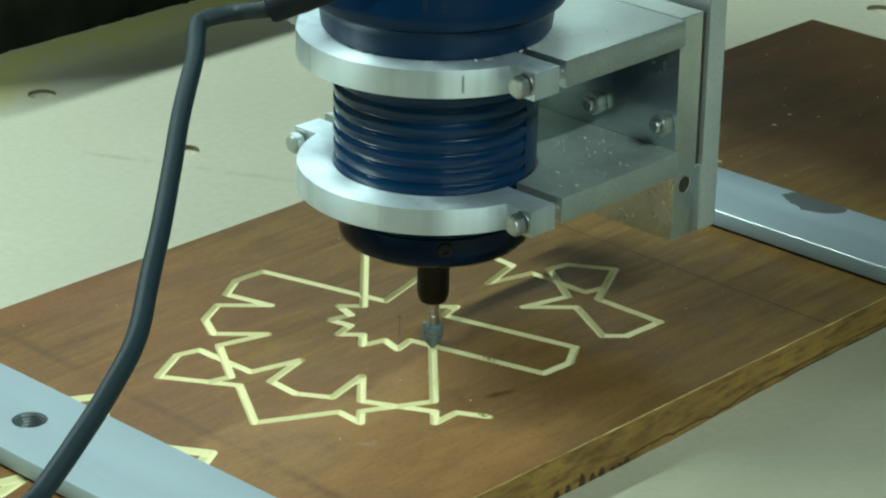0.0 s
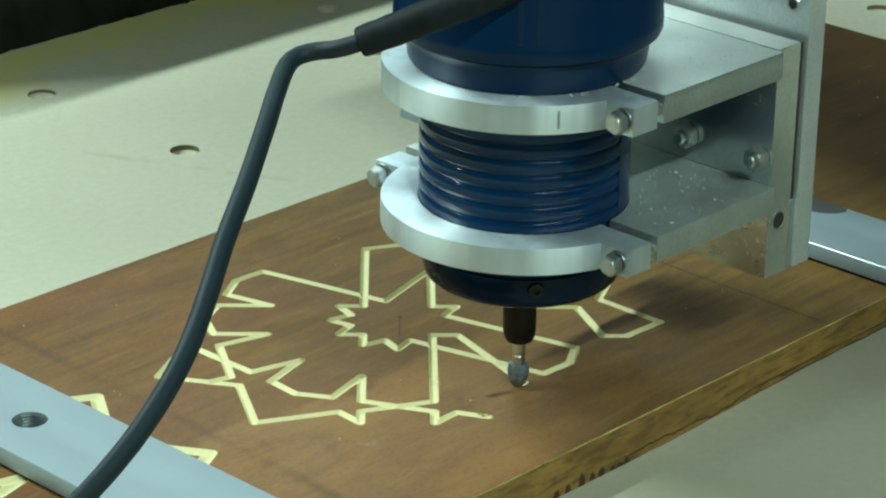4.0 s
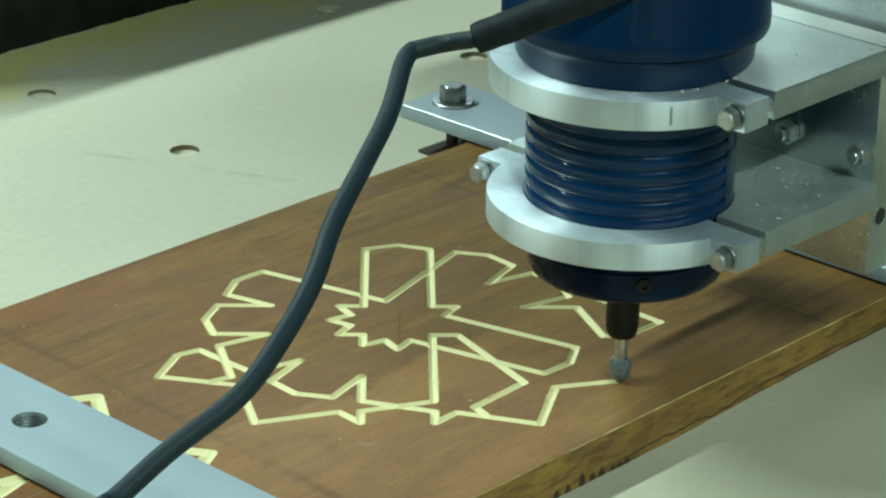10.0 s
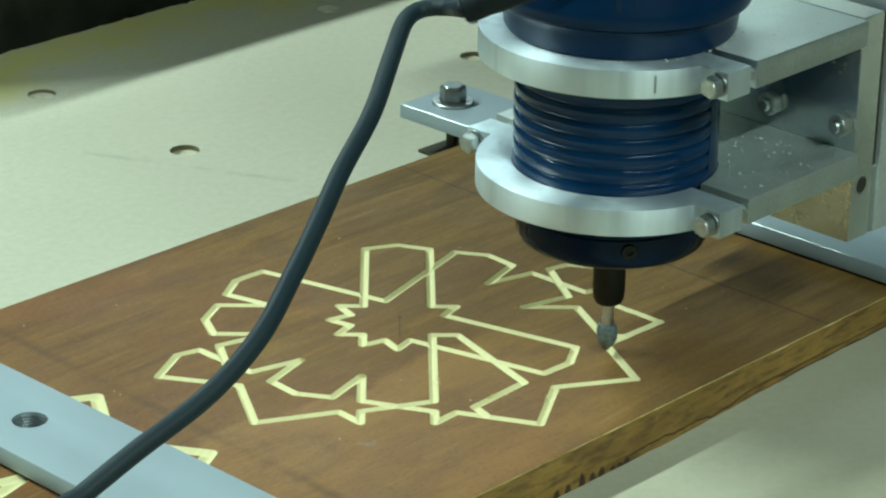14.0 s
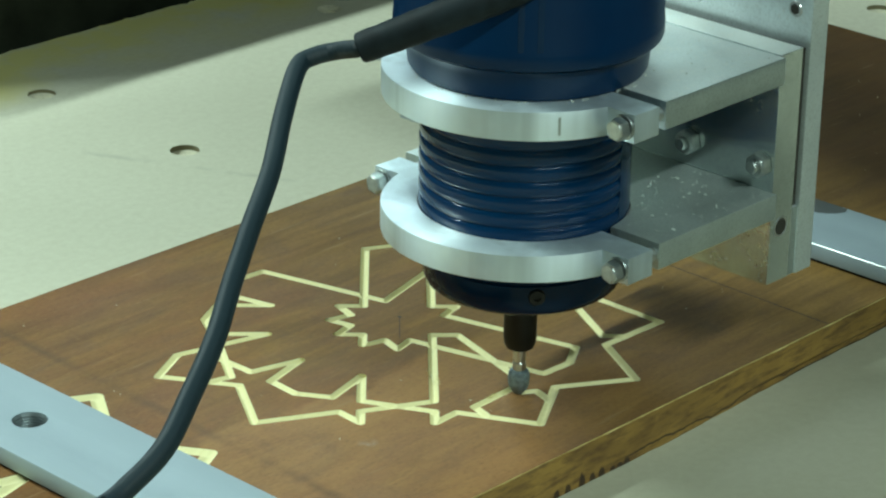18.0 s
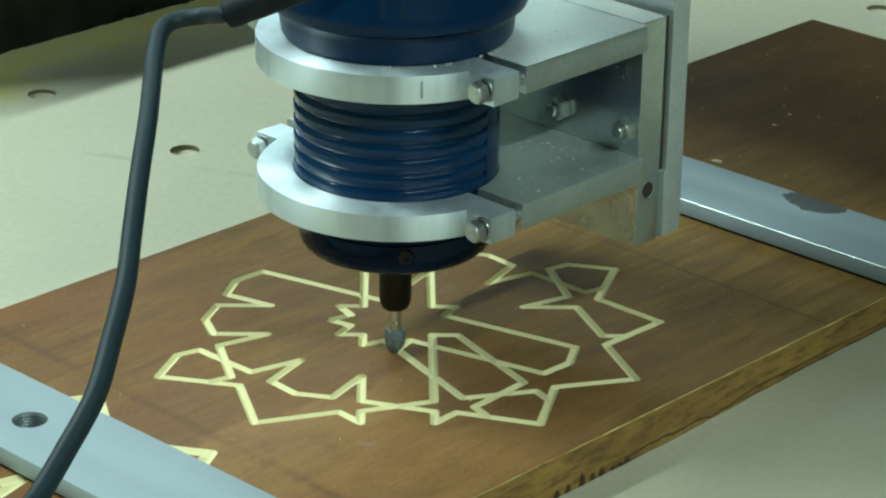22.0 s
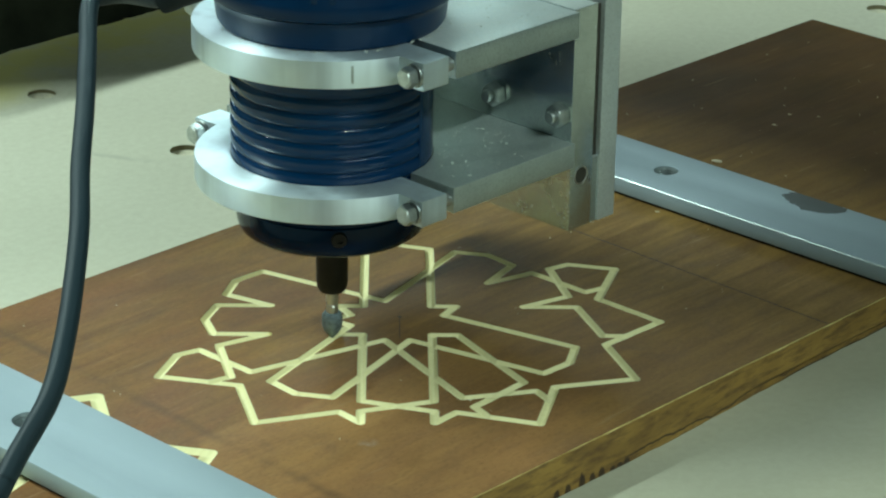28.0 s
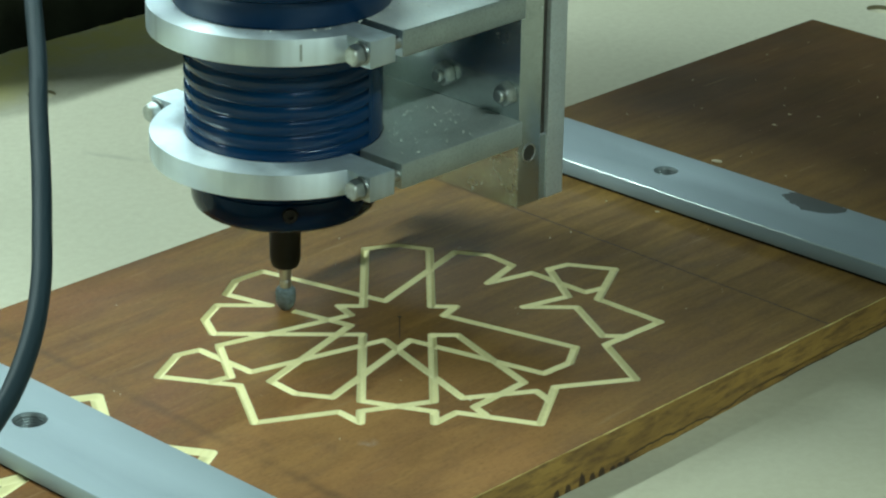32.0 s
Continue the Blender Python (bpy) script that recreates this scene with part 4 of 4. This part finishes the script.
cable_at(5.5, (-41, -133, 156), (-50, -133, 154), (-56, -139, 152), (-58, -154, 148), (-60, -187, 140), (-63, -215, 131), (-68, -241, 123), (-71, -265, 115), (-75, -286, 106), (-82, -306, 97), (-90, -322, 90))
cable_at(6.0, (-35, -139, 156), (-44, -139, 154), (-50, -145, 152), (-53, -156, 148), (-56, -188, 140), (-60, -217, 132), (-63, -243, 124), (-67, -266, 115), (-72, -287, 106), (-80, -307, 98), (-88, -322, 90))
cable_at(7.0, (-15, -144, 156), (-25, -143, 154), (-31, -148, 152), (-35, -160, 148), (-40, -189, 141), (-45, -218, 133), (-51, -244, 124), (-55, -267, 116), (-61, -289, 107), (-69, -308, 98), (-80, -324, 91))
cable_at(8.0, (-10, -122, 156), (-20, -123, 154), (-26, -127, 152), (-30, -150, 146), (-36, -184, 139), (-42, -214, 131), (-47, -241, 123), (-53, -266, 115), (-59, -288, 107), (-69, -309, 99), (-82, -325, 92))
cable_at(9.0, (-2, -108, 156), (-11, -107, 154), (-17, -112, 152), (-21, -144, 144), (-28, -177, 136), (-35, -207, 128), (-41, -233, 120), (-48, -257, 111), (-55, -280, 103), (-69, -300, 94), (-83, -316, 87))
cable_at(10.0, (18, -103, 156), (9, -103, 154), (2, -108, 152), (-4, -141, 143), (-13, -173, 135), (-22, -201, 126), (-28, -227, 117), (-37, -250, 108), (-49, -272, 99), (-69, -291, 90), (-84, -307, 82))
cable_at(11.0, (23, -88, 156), (13, -85, 154), (6, -93, 152), (-2, -135, 141), (-11, -166, 132), (-20, -194, 123), (-28, -220, 114), (-38, -243, 105), (-52, -264, 95), (-72, -284, 86), (-88, -299, 78))
cable_at(12.0, (19, -70, 156), (9, -68, 154), (2, -74, 152), (-1, -92, 147), (-8, -128, 138), (-17, -159, 129), (-25, -187, 120), (-34, -212, 111), (-45, -236, 101), (-59, -257, 92), (-79, -277, 82), (-95, -292, 74))
cable_at(13.0, (26, -45, 156), (20, -39, 154), (14, -35, 152), (9, -58, 146), (4, -78, 142), (-5, -115, 133), (-17, -147, 124), (-25, -176, 115), (-35, -202, 106), (-49, -226, 97), (-67, -248, 87), (-90, -269, 78), (-105, -285, 70))
cable_at(14.0, (19, -63, 156), (9, -58, 154), (2, -66, 152), (-3, -89, 146), (-10, -125, 137), (-20, -157, 128), (-28, -186, 119), (-36, -211, 110), (-45, -235, 101), (-60, -256, 91), (-81, -277, 82), (-97, -292, 74))
cable_at(14.5, (15, -73, 156), (5, -71, 154), (-2, -77, 152), (-7, -94, 147), (-16, -130, 139), (-25, -161, 130), (-32, -190, 121), (-39, -215, 112), (-47, -239, 103), (-58, -260, 93), (-77, -280, 84), (-90, -296, 76))
cable_at(16.5, (-13, -110, 156), (-21, -110, 154), (-26, -119, 152), (-31, -147, 145), (-36, -179, 137), (-42, -208, 129), (-48, -235, 120), (-55, -259, 112), (-61, -280, 103), (-70, -301, 94), (-83, -316, 87))
cable_at(17.0, (-13, -121, 156), (-21, -119, 154), (-26, -128, 152), (-30, -150, 146), (-36, -183, 138), (-42, -213, 130), (-47, -239, 122), (-53, -263, 114), (-59, -285, 105), (-68, -306, 97), (-79, -321, 90))
cable_at(18.0, (-22, -113, 156), (-31, -114, 154), (-36, -120, 152), (-40, -148, 145), (-43, -181, 137), (-48, -211, 130), (-53, -237, 121), (-57, -262, 113), (-63, -284, 105), (-70, -305, 97), (-82, -321, 90))
cable_at(19.0, (-41, -122, 156), (-50, -118, 154), (-56, -123, 152), (-59, -149, 146), (-61, -182, 138), (-65, -211, 130), (-68, -238, 122), (-71, -262, 113), (-75, -284, 105), (-81, -305, 96), (-89, -320, 89))
cable_at(20.0, (-54, -108, 156), (-63, -107, 154), (-68, -111, 152), (-71, -145, 144), (-72, -179, 136), (-74, -209, 129), (-77, -236, 121), (-79, -261, 112), (-83, -283, 104), (-89, -304, 96), (-96, -320, 89))
cable_at(21.0, (-63, -92, 156), (-72, -91, 154), (-77, -96, 152), (-79, -106, 149), (-79, -141, 143), (-79, -175, 135), (-81, -206, 127), (-82, -234, 120), (-85, -259, 112), (-88, -282, 104), (-94, -303, 96), (-101, -320, 89))
cable_at(22.0, (-72, -75, 156), (-82, -74, 154), (-87, -81, 152), (-88, -98, 148), (-87, -137, 141), (-87, -172, 134), (-87, -203, 126), (-87, -231, 118), (-89, -257, 111), (-92, -281, 103), (-99, -302, 95), (-105, -319, 89))
cable_at(23.0, (-84, -93, 156), (-93, -90, 154), (-98, -97, 152), (-99, -107, 149), (-97, -141, 142), (-97, -175, 135), (-97, -206, 127), (-96, -233, 119), (-96, -258, 111), (-99, -281, 103), (-104, -302, 95), (-112, -319, 88))
cable_at(24.0, (-86, -88, 156), (-96, -84, 154), (-103, -90, 152), (-105, -105, 148), (-103, -139, 142), (-102, -174, 134), (-101, -204, 126), (-100, -232, 119), (-101, -257, 111), (-103, -280, 103), (-109, -302, 95), (-114, -318, 88))
cable_at(25.0, (-86, -74, 156), (-97, -69, 154), (-104, -72, 152), (-104, -95, 147), (-102, -135, 140), (-101, -170, 133), (-100, -201, 125), (-99, -229, 118), (-99, -255, 110), (-102, -279, 102), (-109, -301, 94), (-114, -318, 88))
cable_at(25.5, (-93, -73, 156), (-106, -70, 154), (-113, -72, 152), (-113, -96, 147), (-110, -135, 140), (-109, -170, 133), (-106, -201, 125), (-105, -229, 118), (-104, -255, 110), (-106, -279, 102), (-113, -301, 94), (-118, -317, 88))
cable_at(27.5, (-104, -55, 156), (-113, -53, 154), (-119, -57, 152), (-118, -91, 146), (-114, -131, 139), (-112, -166, 131), (-109, -198, 124), (-107, -227, 116), (-106, -253, 109), (-108, -277, 101), (-115, -299, 94), (-120, -317, 87))
cable_at(28.0, (-102, -51, 156), (-111, -47, 154), (-116, -51, 152), (-113, -90, 145), (-110, -130, 138), (-108, -165, 131), (-105, -197, 124), (-104, -226, 116), (-104, -252, 109), (-106, -277, 101), (-113, -299, 93), (-118, -316, 87))
cable_at(29.0, (-126, -36, 156), (-135, -30, 154), (-140, -35, 152), (-134, -86, 144), (-128, -126, 137), (-123, -162, 130), (-119, -195, 122), (-116, -224, 115), (-115, -251, 108), (-116, -276, 100), (-121, -298, 93), (-126, -316, 87))
cable_at(30.0, (-120, -30, 156), (-131, -24, 154), (-138, -31, 152), (-131, -85, 143), (-126, -125, 136), (-122, -161, 129), (-117, -194, 122), (-114, -223, 115), (-113, -250, 108), (-116, -275, 100), (-120, -298, 93), (-126, -315, 87))
cable_at(31.0, (-105, -25, 156), (-117, -19, 154), (-123, -25, 152), (-117, -83, 143), (-114, -124, 136), (-111, -160, 129), (-108, -193, 122), (-106, -222, 114), (-107, -249, 107), (-110, -274, 100), (-116, -297, 92), (-122, -315, 86))
cable_at(32.0, (-123, -18, 156), (-135, -12, 154), (-141, -20, 152), (-132, -82, 142), (-127, -123, 135), (-122, -159, 128), (-118, -192, 121), (-115, -222, 114), (-115, -249, 107), (-119, -274, 99), (-127, -297, 92), (-132, -314, 86))

# ---- small things on the board ----


def scatter():
    rnd = random.Random(11)
    bm = bmesh.new()
    for i in range(150):
        x, y = rnd.uniform(-0.14, 0.44), rnd.uniform(-0.122, 0.118)
        if 0.17 < x < 0.22:
            continue
        if x < 0.17 and rnd.random() < 0.72:
            continue
        s = rnd.choice((0.0002, 0.0003, 0.0004, 0.0005)) * rnd.uniform(0.7, 1.2)
        c = bmesh.new()
        bmesh.ops.create_icosphere(c, subdivisions=1, radius=s)
        join(bm, c, pose(x, y, s * 0.3 + 0.00005, rnd.uniform(0, 90), rnd.uniform(0, 90), 0) @ Matrix.Diagonal((1.6, 0.9, 0.45, 1)))
    # a few larger crumbs: one against the bar, three on the darkened far part
    for x, y, s in ((0.2385, 0.0215, 0.0017), (0.3168, 0.0378, 0.0006), (0.2989, 0.0337, 0.0008), (0.3247, 0.0258, 0.0005), (0.1690, 0.0010, 0.0007)):
        c = bmesh.new()
        bmesh.ops.create_icosphere(c, subdivisions=2, radius=s)
        for v in c.verts:
            v.co *= 1 + 0.3 * noise.noise(v.co * 900)
        join(bm, c, pose(x, y, s * 0.28, 0, 8, -40) @ Matrix.Diagonal((1.7, 0.8, 0.4, 1)))
    ob = new("wood_chips", mesh_of("wood_chips", bm, DUST))
    ob.matrix_basis = F.copy()
    tagged(ob, "scattered pale wood chips and dust on the board", "chips", kind="stuff")


scatter()


def lines():
    for x0, x1, mat in ((0.12505, 0.12575, LEAD),):
        bm = bmesh.new()
        n, side = 90, []
        for i in range(n + 1):
            y = -0.1275 + 0.25 * i / n
            w = 0.00025 * noise.noise((y * 160, x0 * 50, 0))
            side.append([bm.verts.new((x + w * (1.4 if x == x0 else 1), y, 0.00006)) for x in (x0, x1)])
        for p, q in zip(side, side[1:]):
            bm.faces.new((p[0], p[1], q[1], q[0]))
        ob = new("pencil_line", mesh_of("pencil_line", bm, mat, smooth=False))
        ob.parent = BOARD
    for x, y, deg, ln in ((0.0009, -0.007, 90, 0.022),):
        bm = block(-ln / 2, ln / 2, -0.0002, 0.0002, 0.00002, 0.00010, 0)
        ob = new("pencil_line", mesh_of("pencil_line", bm, LEAD, smooth=False))
        ob.parent = BOARD
        ob.matrix_basis = F.inverted() @ pose(x, y, 0, 0, 0, deg)
    # dark screw hole that marks the middle of the star
    hole = part("centre_mark", lathe([(0, 0.00014), (0.0007, 0.00014), (0.0009, 0.00004)], 12), HOLE, BOARD)
    hole.matrix_basis = F.inverted() @ pose(0.0009, 0.0032, 0)


lines()


def motions():
    rows = []
    stamps = sorted(set([round(0.2 * k, 2) for k in range(161)] + [round(w[0], 2) for w in WAY if 0 <= w[0] <= 32]))
    for t in stamps:
        rows.append((t, Matrix.Translation(tool_at(t)) @ F))
    walk(TOOL, rows)
    along = [(t, F.inverted() @ m.translation) for t, m in rows]
    walk(GANTRY, [(t, F @ Matrix.Translation((p.x, 0, 0))) for t, p in along])
    for ob, m, when in STRIPS:
        gone = Matrix.Translation((0, 0, -0.007)) @ m
        if when > 31.85:
            continue
        walk(ob, [(0.0, m), (max(when - 0.04, 0.02), m), (when + 0.1, gone), (32.0, gone)])
    times = sorted(set([0.5 * k for k in range(65)] + [round(w[0], 2) for w in WAY if 0 <= w[0] <= 32]))
    poses = [(t, cable_poses(t)) for t in times]
    for i, ob in enumerate(LINKOBS):
        walk(ob, [(t, rows[i]) for t, rows in poses])


motions()
